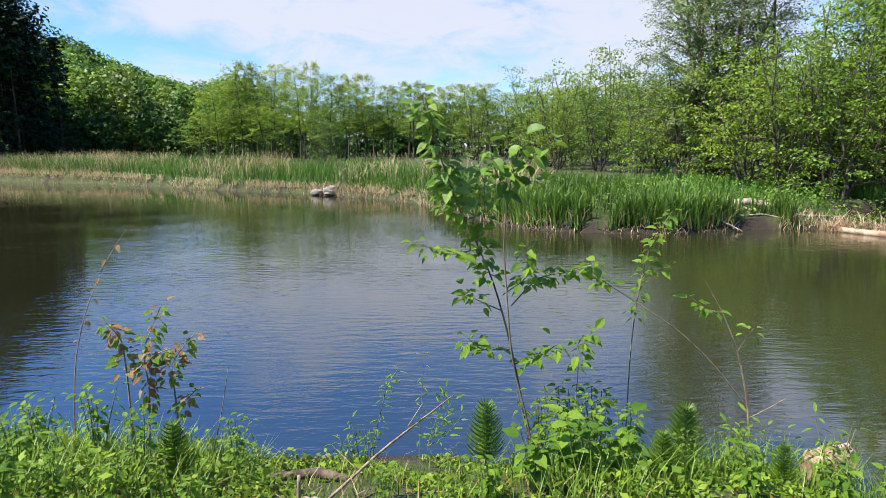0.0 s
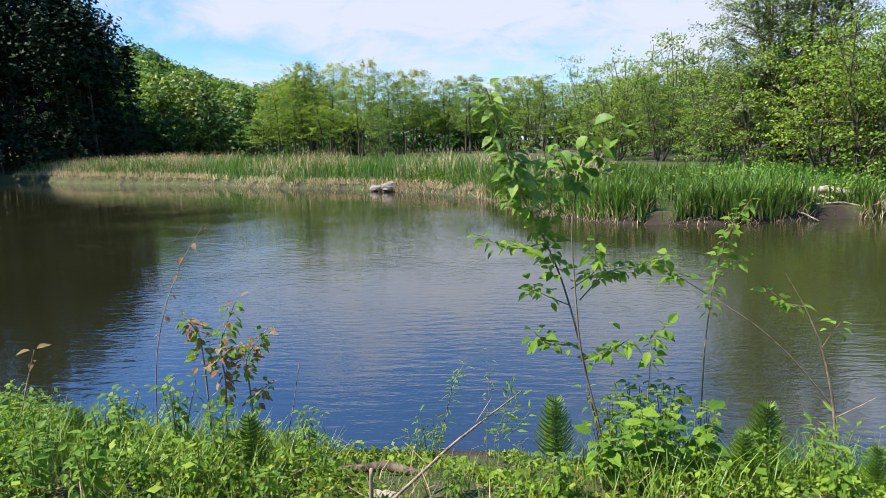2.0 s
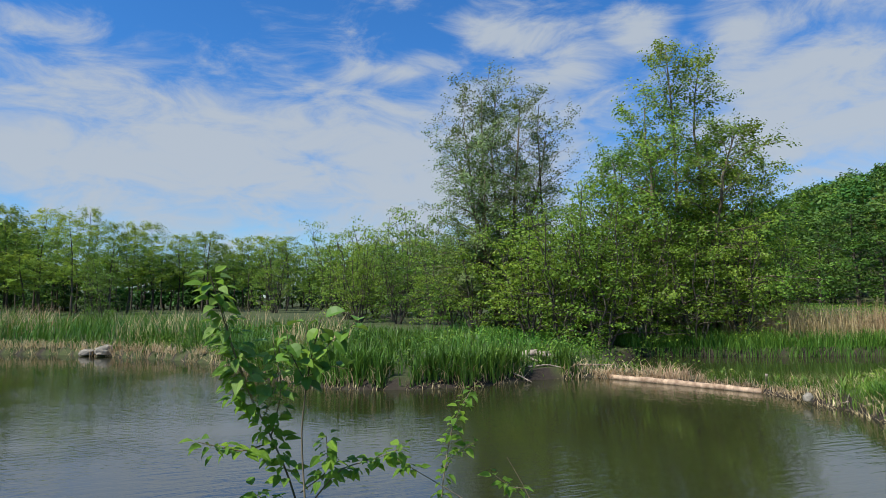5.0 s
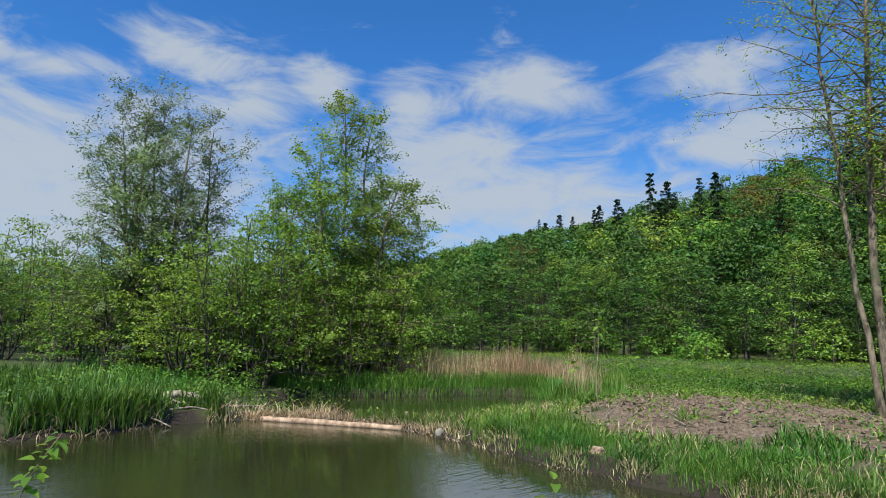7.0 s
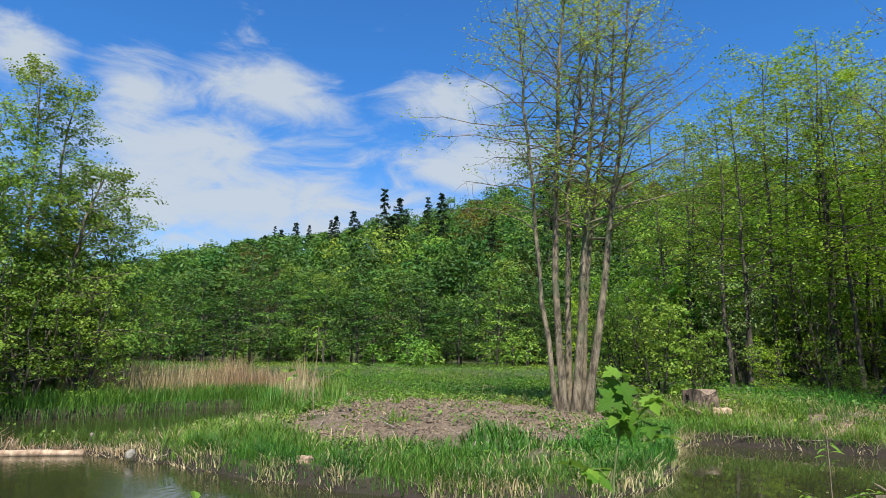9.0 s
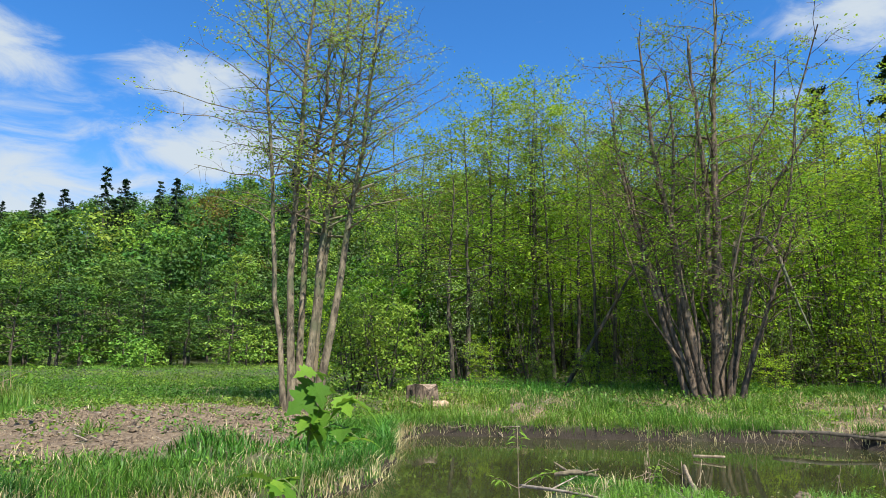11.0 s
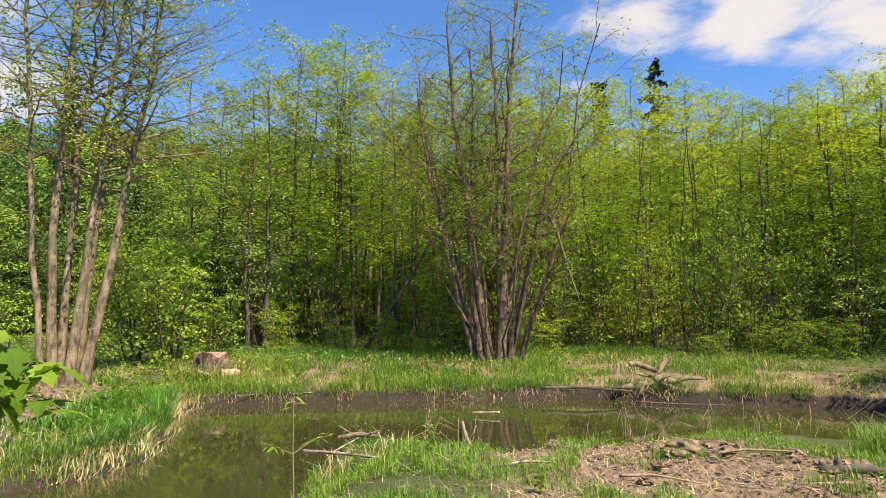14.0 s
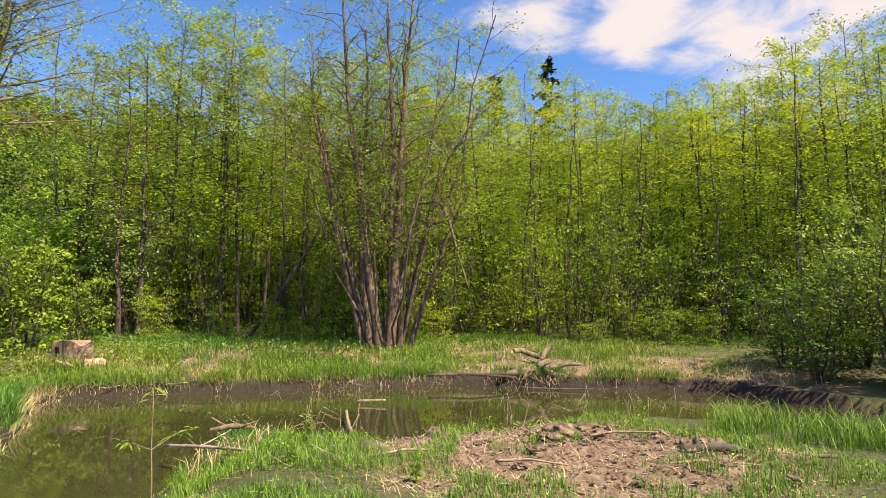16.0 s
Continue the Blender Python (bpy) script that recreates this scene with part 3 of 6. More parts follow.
def shrub(seed, h=3.5, mat=None, label="dense green shrub with small leaves", per=20, leaf=0.11, stems=7, name="shrub"):
    rng = np.random.default_rng(seed)
    lines = []
    for k in range(stems):
        a = 6.28 * k / stems + rng.normal() * 0.3
        s = rng.uniform(0.15, 0.42)
        hh = h * rng.uniform(0.65, 1.0)
        lines.append(line_to((0.1 * math.cos(a), 0.1 * math.sin(a), 0), (math.cos(a) * s * hh, math.sin(a) * s * hh, hh), 0.035, 0.008, 6, 0.2, rng))
    limbs, twigs, _, _ = grow(rng, lines, 10, h * 0.27, 0.08, lambda f: 1.1 - 0.6 * f, 0.3, 0, 0.5, 1, 0.1, leaf, 0.15)
    c, u = clumped(rng, limbs, h * 0.085, per)
    k = c[:, 2] > 0.05
    return tree_thing(name, label, rng, lines, (limbs, twigs, c[k], u[k]), leaf, mat or LEAF_WOOD, BARK, "shrub", "shrubs round the pond", 5, fine=False, firm=0.7)


def broad_tree(seed, h, mat, label, width=0.27, per=34, leaf=0.24, n=40):
    """A full-crowned tree of the far woods, its leaves in rounded clumps."""
    rng = np.random.default_rng(seed)
    stem = trunk_line(rng, h * 0.92, 0.16, 0.02)
    limbs, twigs, _, _ = grow(rng, [stem], n, h * width, 0.16, lambda f: 0.3 + 0.8 * math.sin(math.pi * min(1, 0.24 + f * 0.72)), 0.25, 0, 0.9, 1, 0.2, leaf, 0.45)
    c, u = clumped(rng, limbs, h * 0.075, per)
    return tree_thing("woodland_tree", label, rng, [stem], (limbs, twigs, c, u), leaf, mat, BARK, group="trees of the far wood", sides=5, fine=False, tri=True, firm=0.9)


def conifer(seed, h, label="dark green spruce with drooping branches"):
    rng = np.random.default_rng(seed)
    stem = trunk_line(rng, h, 0.2, 0.01, wig=0.08)
    limbs, twigs, c, u = grow(rng, [stem], 70, h * 0.17, 0.1, lambda f: 1.1 - f, -0.2, 6, 0.42, 14, 0.09, 0.26, 0.1, 0.12, 1, 0.35)
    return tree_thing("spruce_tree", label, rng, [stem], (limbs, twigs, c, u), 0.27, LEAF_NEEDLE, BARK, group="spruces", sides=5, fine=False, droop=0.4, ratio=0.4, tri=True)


# Height of the tree line over the horizon, in degrees, by compass turn.
SKYLINE = [(-70, 24), (-45, 22), (-36, 15.4), (-34, 13.6), (-32, 10.8), (-30, 8.9), (-28, 7.9), (-25, 6.6), (-21, 5.4), (-17.6, 6.7), (-13, 7.3), (-9, 6.5), (-4, 5.6), (0, 5.2), (3.5, 5.8), (6.3, 4.3), (9, 5.3), (18, 5), (30, 5.5), (44, 7.6), (47, 7.7),
           (49, 8.8), (54, 9.8), (58, 10.5), (62.7, 10.9), (66, 12.6), (71, 13.8), (77, 15.8), (82, 17.6), (90, 20.5), (95, 21), (101, 25.5), (105, 23.2), (109, 21.4), (115, 22), (121, 23), (127, 20.6), (132, 20.3), (136, 19.3),
           (139, 17.4), (142.5, 18.8), (146, 18.4), (150, 20), (153, 23), (157, 22), (170, 22)]


def under_sky(x, y, tall):
    """The height that a tree may have where it stands, to keep to the tree line."""
    az = math.degrees(math.atan2(x, y))
    el = np.interp(az if az > -100 else az + 360, [q[0] for q in SKYLINE], [q[1] for q in SKYLINE])
    return min(tall, 2.2 + math.hypot(x, y) * math.tan(radians(el)) - on_ground(x, y))


R = random.Random(11)

# Wood's edge on the east bank: slender alders.
alders = [forest_tree(100 + k, 14.2 + k * 0.7) for k in range(4)]
first = dict.fromkeys(range(4), True)
shaded = [forest_tree(110 + k, 14.5 + k, "tall slender alder with mid-green leaves", LEAF_SHRUB) for k in range(2)]
used_d = {}


def put(pool, used, k, *args, **kw):
    """Places the pool's first tree the first time, copies after."""
    if used.get(k, True):
        used[k] = False
        x, y, turn, scale, tall = (*args, 0.0, 1.0, None)[:5] if len(args) < 5 else args
        m = Matrix.Translation((x, y, on_ground(x, y))) @ Matrix.Rotation(turn, 4, "Z")
        pool[k].matrix_basis = m
        pool[k].scale = (scale, scale, tall or scale)
        return pool[k]
    return place_copy(pool[k], *args)


tall_of = {id(t): 14.2 + k * 0.7 for k, t in enumerate(alders)} | {id(t): 14.5 + k for k, t in enumerate(shaded)}
for i in range(58):
    az = 91 + 71 * (i + R.uniform(0.1, 0.9)) / 58
    r = R.uniform(28.5, 46)
    x, y = polar(az, r)
    pool, used, k = (alders, first, i % 4) if az > 100 or i % 5 == 0 else (shaded, used_d, i % 2)
    h = under_sky(x, y, 17) * R.uniform(0.8, 1.0)
    put(pool, used, k, x, y, R.uniform(0, 6.28), R.uniform(0.85, 1.1), h / tall_of[id(pool[k])])

for x, y, s in [(31.0, -5.3, 1.0), (30.2, -7.3, 0.9)]:
    put(alders, first, 1, x, y, R.uniform(0, 6.28), 1.1, s)

poles = [forest_tree(120 + k, 12.5 + k, "thin straight young alder with sparse leaves", LEAF_SPRING, 10, 0.13, 0.45, True, 0.075, 1.5, 20) for k in range(2)]
used_p = {}
for i in range(56):
    x, y = polar(102 + 60 * (i + R.uniform(0.0, 1.0)) / 56, R.uniform(26.5, 38))
    put(poles, used_p, i % 2, x, y, R.uniform(0, 6.28), R.uniform(0.8, 1.2), under_sky(x, y, 15) * R.uniform(0.75, 0.98) / (12.5 + i % 2))

# Leafy young growth between the trunks.
thin_bush = [shrub(220, 4.6, LEAF_SHRUB, "loose light green young growth between the trunks", 11, 0.13, 6), shrub(221, 5.4, LEAF_SPRING, "airy yellow-green young growth between the trunks", 10, 0.13, 5)]
used_t = {}
for i in range(58):
    x, y = polar(93 + 70 * (i + R.uniform(0.0, 1.0)) / 58, R.uniform(29, 38))
    put(thin_bush, used_t, i % 2, x, y, R.uniform(0, 6.28), R.uniform(0.7, 1.1), R.uniform(0.7, 1.5))

for i in range(34):
    x, y = polar(112 + 42 * (i + R.uniform(0.0, 1.0)) / 34, R.uniform(25.8, 30))
    put(thin_bush, used_t, i % 2, x, y, R.uniform(0, 6.28), R.uniform(0.55, 0.9), R.uniform(0.5, 1.25))

# Undergrowth of the wood's edge.
bushes = [shrub(200, 3.4, LEAF_SHRUB), shrub(201, 4.2, LEAF_SPRING, "yellow-green shrub in fresh leaf"), shrub(202, 2.8, LEAF_DARK, "dark green leafy shrub")]
used_b = {}
for i in range(40):
    az = 84 + 80 * (i + R.uniform(0.1, 0.9)) / 40
    r = R.uniform(30, 42)
    x, y = polar(az, r)
    put(bushes, used_b, (1, 0, 1, 0, 1, 2)[i % 6], x, y, R.uniform(0, 6.28), R.uniform(0.8, 1.3), R.uniform(0.7, 1.35))
for x, y, s in [(24.2, -0.1, 1.25), (25.2, 1.0, 1.35), (25.0, -1.6, 0.9)]:
    put(bushes, used_b, 0, x, y, R.uniform(0, 6.28), s * 0.9, s)
for i in range(14):
    x, y = polar(97 + 54 * (i + R.uniform(0.1, 0.9)) / 14, R.uniform(24.5, 28.5))
    put(bushes, used_b, (1, 0)[i % 2], x, y, R.uniform(0, 6.28), R.uniform(0.4, 0.7), R.uniform(0.3, 0.6))
bank_shrubs = [shrub(210, 3.4, LEAF_SHRUB, "loose green shrub on the far bank", 32, 0.075), shrub(211, 3.6, LEAF_WOOD, "leafy green shrub on the far bank", 32, 0.075), shrub(212, 2.8, LEAF_WOOD, "dense green shrub on the far bank", 32, 0.08)]
used_k = {}
blossom = shrub(203, 4.6, LEAF_BLOSSOM, "pale blossoming shrub at the wood's edge")
put([blossom], {}, 0, *polar(97.0, 29.5), 0.4, 1.0, 1.1)
# Darker thicket on the pool's south side.
for az, r, s in [(149, 21, 1.0), (151, 19, 1.1), (156, 18.5, 1.3), (160, 18, 1.3), (164, 17.5, 1.2), (154, 21, 1.5), (160, 22, 1.6)]:
    x, y = polar(az, r)
    put(bank_shrubs, used_k, 0 if r < 19 else 2, x, y, R.uniform(0, 6.28), s, s)

# Far wood, one full tree after another; the hindmost are joined.
woods = [broad_tree(300, 12, LEAF_WOOD, "leafy green woodland tree"), broad_tree(301, 13.5, LEAF_SHRUB, "woodland tree in light green spring leaf"),
         broad_tree(302, 11.5, LEAF_DARK, "dark green woodland tree"), broad_tree(303, 13, LEAF_COPPER, "woodland tree with copper-brown young leaves", per=8)]
used_w = {}
for i in range(38):
    az = 42 + 50 * (i + R.uniform(0.1, 0.9)) / 38
    r = R.uniform(64, 84)
    x, y = polar(az, r)
    put(woods, used_w, (0, 2, 2, 1, 2, 2, 0, 2, 2, 0, 3, 2)[i % 12] if az < 70 else (2, 2, 0, 2, 2, 2)[i % 6], x, y, R.uniform(0, 6.28), R.uniform(0.75, 1.2), R.uniform(0.55, 1.05))
slim = [forest_tree(400 + k, 11.5 + k, "slim alder in a far row with airy green crown", LEAF_SHRUB, 22, 0.16, 0.36, False, 0.13, 1.9, 32, True) for k in range(3)]
used_s = {}
for i in range(76):
    az = -21 + 43 * (i + R.uniform(0.1, 0.9)) / 76
    r = R.uniform(66, 90)
    x, y = polar(az, r)
    h = under_sky(x, y, 13) * (R.uniform(0.8, 1.03) if i % 3 else R.uniform(0.55, 0.8))
    put(slim, used_s, i % 3, x, y, R.uniform(0, 6.28), R.uniform(0.8, 1.1), h / (11.5 + i % 3))
spruces = [conifer(500, 21), conifer(501, 18)]
used_c = {}
for az, r, s in [(70, 95, 0.62), (73.5, 104, 0.66), (75, 92, 0.6), (77, 118, 0.72), (79.5, 98, 0.66), (83, 92, 0.6), (84.5, 104, 0.7), (87, 96, 0.66), (89, 88, 0.62), (92, 96, 0.7), (94, 86, 0.66), (64, 108, 0.55), (62, 185, 0.8), (64.5, 190, 0.75), (69, 175, 0.8), (57, 190, 0.7), (-31, 80, 0.75), (-33, 80, 0.9), (-34.5, 78, 1.0)]:
    x, y = polar(az, r)
    put(spruces, used_c, R.randrange(2), x, y, R.uniform(0, 6.28), s * 1.1, s)
for az, r, el in [(66.8, 125, 14.9), (68.2, 132, 14.2), (67.5, 118, 12.5), (72.1, 125, 14.7), (71.0, 130, 14.3), (82.1, 105, 18.2), (58.9, 150, 11.5), (57.6, 155, 10.8), (60.0, 150, 11.3), (56.2, 165, 10.2), (54.8, 168, 9.8), (62.5, 140, 12.3), (64.0, 135, 12.8), (132.2, 66, 21.9), (127.6, 68, 20.6), (111.0, 66, 19.0)]:
    x, y = polar(az, r)
    k = R.randrange(2)
    s = (2.2 + r * math.tan(radians(el)) - on_ground(x, y)) / (21, 18)[k]
    put(spruces, used_c, k, x, y, R.uniform(0, 6.28), max(0.5, s * 1.15), max(0.4, s))
# Tall dark spruces on the slope at the pond's west end.
for i in range(26):
    az = -56 + 24 * (i + R.uniform(0.2, 0.8)) / 26
    x, y = polar(az, R.uniform(78, 92) if az < -36 else R.uniform(74, 92))
    k = R.randrange(2)
    if shore(np.array([x]), np.array([y]))[0] < 2:
        continue
    s = under_sky(x, y, 34) * R.uniform(0.8, 1.0) / (21, 18)[k]
    put(spruces, used_c, k, x, y, R.uniform(0, 6.28), s * 1.0, s)


def joined_wood(name, label, spots, mat, seed, leaf, per, airy=False):
    """Far hill woods: crowns of rounded leaf clumps on bare stems, in one mesh. Airy crowns let the light between their clumps."""
    rng = np.random.default_rng(seed)
    cent, face, stems = [], [], []
    for x, y, h, w in spots:
        z = on_ground(x, y)
        k = max(7, per // 16)
        u = rng.normal(size=(k, 3))
        u[:, 2] = np.abs(u[:, 2] + 0.3) - 0.35
        u /= np.linalg.norm(u, axis=1, keepdims=True)
        c = u * (rng.uniform(0.35, 1, k) ** (1.0 if airy else 0.4))[:, None]
        c[:, :2] *= (1 - 0.35 * np.clip(c[:, 2:3], 0, 1))
        mid, span = (0.3, 0.68) if w > 0.33 * h else (0.55, 0.42)
        c = np.column_stack([x + c[:, 0] * w, y + c[:, 1] * w, z + h * mid + c[:, 2] * h * span])
        p, f = puffs(rng, c, w * (0.3 if airy else 0.42) * rng.uniform(0.6, 1.3, k), 16, 0.7)
        cent.append(p)
        face.append(f)
        stems.append(np.array([[x, y, z - 0.3, 0.14], [x + rng.normal() * 0.2, y, z + h * 0.8, 0.05]]))
    V, F = leaves(np.concatenate(cent), leaf, rng, 0.1, 0.5, 0.7, np.concatenate(face), True, 0.9)
    ob = thing(name, label, "woods", kind="stuff")
    part_of("crowns", mesh_of("crowns", V, [F], mat), ob)
    V, F = tubes(stems, 4)
    part_of("trunks", mesh_of("trunks", V, [F], BARK, True), ob)
    return ob


def hill_spots(rng, n, az0, az1, r0, r1, h0, h1, wide=0.29):
    out = []
    for _ in range(n):
        x, y = polar(rng.uniform(az0, az1), rng.uniform(r0, r1))
        if shore(np.array([x]), np.array([y]))[0] < 1.5:
            continue
        h = under_sky(x, y, rng.uniform(h0, h1)) * rng.uniform(0.9, 1.0)
        if h > 2:
            out.append((x, y, h, h * wide * rng.uniform(0.85, 1.2)))
    return out


HR = random.Random(5)
joined_wood("hill_woods", "mixed green woods covering the hillside", hill_spots(HR, 110, 38, 100, 84, 130, 10, 17, 0.3), LEAF_DARK, 1, 0.42, 900)
joined_wood("hill_woods", "mixed green woods higher on the hillside", hill_spots(HR, 130, 38, 100, 130, 250, 11, 17, 0.3), LEAF_DARK, 21, 0.55, 620)
joined_wood("hill_woods", "mid-green crowns among the hillside woods", hill_spots(HR, 90, 45, 100, 80, 230, 10, 16, 0.3), LEAF_WOOD, 2, 0.48, 800)
joined_wood("hill_woods", "light green crowns among the hillside woods", hill_spots(HR, 34, 62, 100, 80, 200, 10, 16, 0.3), LEAF_SHRUB, 23, 0.46, 760)
joined_wood("hill_woods", "copper-brown crowns among the hillside woods", hill_spots(HR, 36, 66, 100, 90, 230, 11, 16, 0.27), LEAF_COPPER, 3, 0.48, 640)
joined_wood("hill_woods", "dark crowns along the hill's crest", hill_spots(HR, 90, 36, 90, 190, 290, 11, 17), LEAF_DARK, 4, 0.65, 500)
joined_wood("alder_woods", "fresh green woods behind the alder row", hill_spots(HR, 80, 96, 162, 42, 58, 12, 18.5, 0.17), LEAF_SPRING, 5, 0.2, 620, True)
joined_wood("alder_woods", "deeper green crowns behind the alder row", hill_spots(HR, 60, 92, 164, 40, 58, 9, 18, 0.19), LEAF_SPRING, 17, 0.2, 620, True)
joined_wood("alder_woods", "green lower growth behind the alder row", hill_spots(HR, 110, 84, 168, 32, 48, 3, 9, 0.3), LEAF_SPRING, 6, 0.18, 560, True)
joined_wood("hill_woods", "green woods rising behind the alders", hill_spots(HR, 90, 94, 168, 62, 100, 16, 25, 0.25), LEAF_SPRING, 12, 0.34, 760)
joined_wood("hill_woods", "deeper green woods rising behind the alders", hill_spots(HR, 130, 93, 168, 60, 100, 14, 26, 0.25), LEAF_SHRUB, 22, 0.34, 760)
joined_wood("hill_woods", "copper and brown crowns behind the alders", hill_spots(HR, 34, 92, 160, 62, 100, 17, 24, 0.2), LEAF_COPPER, 13, 0.34, 560)
joined_wood("wood_fringe", "low bushes along the foot of the far wood", hill_spots(HR, 76, 40, 93, 74, 86, 2.5, 6, 0.5), LEAF_DARK, 14, 0.3, 420)
joined_wood("wood_fringe", "bright low bushes before the far wood", hill_spots(HR, 16, 66, 92, 58, 66, 1.5, 4, 0.5), LEAF_WOOD, 15, 0.2, 500)
joined_wood("west_woods", "green wooded hill beyond the pond's west end", hill_spots(HR, 260, -62, -16, 95, 240, 9, 15, 0.34), LEAF_DARK, 7, 0.6, 520)
joined_wood("west_woods", "light crowns on the western hill", hill_spots(HR, 130, -34, -16, 90, 200, 9, 14, 0.32), LEAF_WOOD, 8, 0.5, 560)
joined_wood("far_woods", "low green woods behind the far alder row", hill_spots(HR, 230, -34, 46, 88, 112, 5, 9, 0.36), LEAF_DARK, 9, 0.42, 400)
joined_wood("far_woods", "mid-green thicket among the far alders", hill_spots(HR, 170, -33, 47, 84, 98, 1.6, 4.5, 0.65), LEAF_DARK, 16, 0.3, 260)
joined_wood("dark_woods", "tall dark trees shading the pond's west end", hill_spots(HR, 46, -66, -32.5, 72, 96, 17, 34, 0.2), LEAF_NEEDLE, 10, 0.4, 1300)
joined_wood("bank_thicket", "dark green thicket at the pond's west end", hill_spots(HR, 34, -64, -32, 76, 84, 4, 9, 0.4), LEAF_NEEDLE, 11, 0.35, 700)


# Willow, its slim neighbour and the tall poplar beside the far bank.
def willow():
    rng = np.random.default_rng(31)
    stems = [line_to((0.2 * math.cos(a), 0.2 * math.sin(a), 0), (s * math.cos(a), s * math.sin(a), h), 0.17, 0.02, 8, 0.5, rng)
             for a, s, h in [(0.3, 0.9, 12.8), (1.7, 2.3, 11.6), (3.0, 3.2, 9.2), (4.2, 2.2, 11.6), (5.4, 2.9, 10.4), (2.4, 0.9, 12.6), (3.6, 3.5, 7.8), (0.0, 3.1, 8.6)]]
    g = grow(rng, stems, 29, 2.7, 0.12, lambda f: 1.2 - 0.55 * f, 0.5, 8, 0.95, 34, 0.13, 0.14, 0.2, droop=0.25)
    return tree_thing("willow_tree", "large silvery-green willow with several grey stems", rng, stems, g, 0.145, LEAF_WILLOW, BARK_BROWN, ratio=0.38, droop=0.3, split=True)


def poplar():
    rng = np.random.default_rng(32)
    stems = [line_to((x, y, 0), (x * 2.4, y * 2.4, h), 0.16, 0.02, 9, 0.4, rng) for x, y, h in [(-0.35, 0.1, 13.0), (0.4, -0.1, 12.3), (1.3, 0.3, 9.0), (-1.3, -0.2, 9.6), (0.2, 1.1, 8.4), (-0.2, -1.2, 8.2), (1.0, -0.9, 7.0), (-1.0, 0.9, 7.6)]]
    g = grow(rng, stems, 34, 3.0, 0.1, lambda f: 1.25 - 0.85 * f, 0.42, 8, 0.95, 32, 0.12, 0.13, 0.2)
    return tree_thing("poplar_tree", "tall green poplar with an open airy top", rng, stems, g, 0.13, LEAF_SHRUB, BARK_BROWN, split=True)


place(willow(), *polar(23.5, 33), 0.6)
slim_one = np.random.default_rng(33)
st = trunk_line(slim_one, 11.8, 0.12, 0.02)
place(tree_thing("alder_tree", "slim alder with bare lower branches beside the willow", slim_one, [st],
                 grow(slim_one, [st], 40, 1.9, 0.2, lambda f: 1.0 - 0.55 * f, 0.15, 5, 0.5, 10, 0.1, 0.13, 0.3, keep=0.6), 0.12, LEAF_WILLOW, BARK), *polar(28.0, 33))
place(poplar(), *polar(39.6, 29.5), 0.2)
for az, r, s, k in [(26, 27, 1.5, 0), (29, 25, 1.45, 0), (32.5, 24.5, 1.5, 0), (36, 25.5, 1.25, 0), (40, 26, 1.35, 0), (43.5, 27, 1.2, 0), (21, 31, 1.35, 0), (24, 31, 1.6, 2), (37, 32, 1.7, 2), (43, 33, 1.5, 2), (31, 30, 1.6, 2),
                    (10.5, 42, 1.5, 0), (14, 40, 1.5, 1), (17.5, 38, 1.4, 0), (8, 50, 1.6, 1), (12, 48, 1.9, 0), (16, 46, 1.9, 0), (3, 62, 1.9, 0), (-10.5, 50, 1.0, 1), (27.5, 29, 1.7, 2), (34.5, 28.5, 1.7, 2), (46, 29, 1.1, 0), (19, 34, 1.5, 2), (30, 27.5, 1.6, 1), (33.5, 31, 1.9, 0), (41.5, 29, 1.7, 2), (9.5, 46, 1.7, 2), (14, 52, 2.1, 2), (18, 44, 1.9, 2)]:
    x, y = polar(az, r)
    put(bank_shrubs, used_k, k, x, y, R.uniform(0, 6.28), s * 1.1, s * R.uniform(1.1, 1.35))


# Alder group on the peninsula and the many-stemmed clump on the far side of the channel.
def through_points(points, r0, r1, rng, n=14):
    """A stem that bends through a few points."""
    p = np.array(points, float)
    f, s = np.linspace(0, len(p) - 1, n), np.arange(len(p))
    q = np.stack([np.interp(f, s, p[:, k]) for k in range(3)], 1)
    q[1:-1] = (q[:-2] + 2 * q[1:-1] + q[2:]) / 4
    q[1:] += rng.normal(size=(n - 1, 3)) * 0.03
    return np.column_stack([q, r0 + (r1 - r0) * np.linspace(0, 1, n) ** 0.85])


def bank_alder(seed, points, r, label="tall alder with a pale grey trunk and thin spring leaves"):
    rng = np.random.default_rng(seed)
    x, y, z = points[0]
    stem = through_points([(a - x, b - y, c - z) for a, b, c in points], r, 0.03, rng)
    stem[0, 3] *= 1.4
    stem[0, 2] -= 0.25
    g = grow(rng, [stem], 40, 2.7, 0.38, lambda f: 0.45 + 0.75 * math.sin(math.pi * min(1, f + 0.15)), 0.3, 10, 0.75, 13, 0.12, 0.09, 0.25, keep=0.6)
    ob = tree_thing("alder_tree", label, rng, [stem], g, 0.09, LEAF_SPRING, BARK_PALE, group="alder group on the bank", sides=9)
    ob.location = (x, y, on_ground(x, y))
    return ob


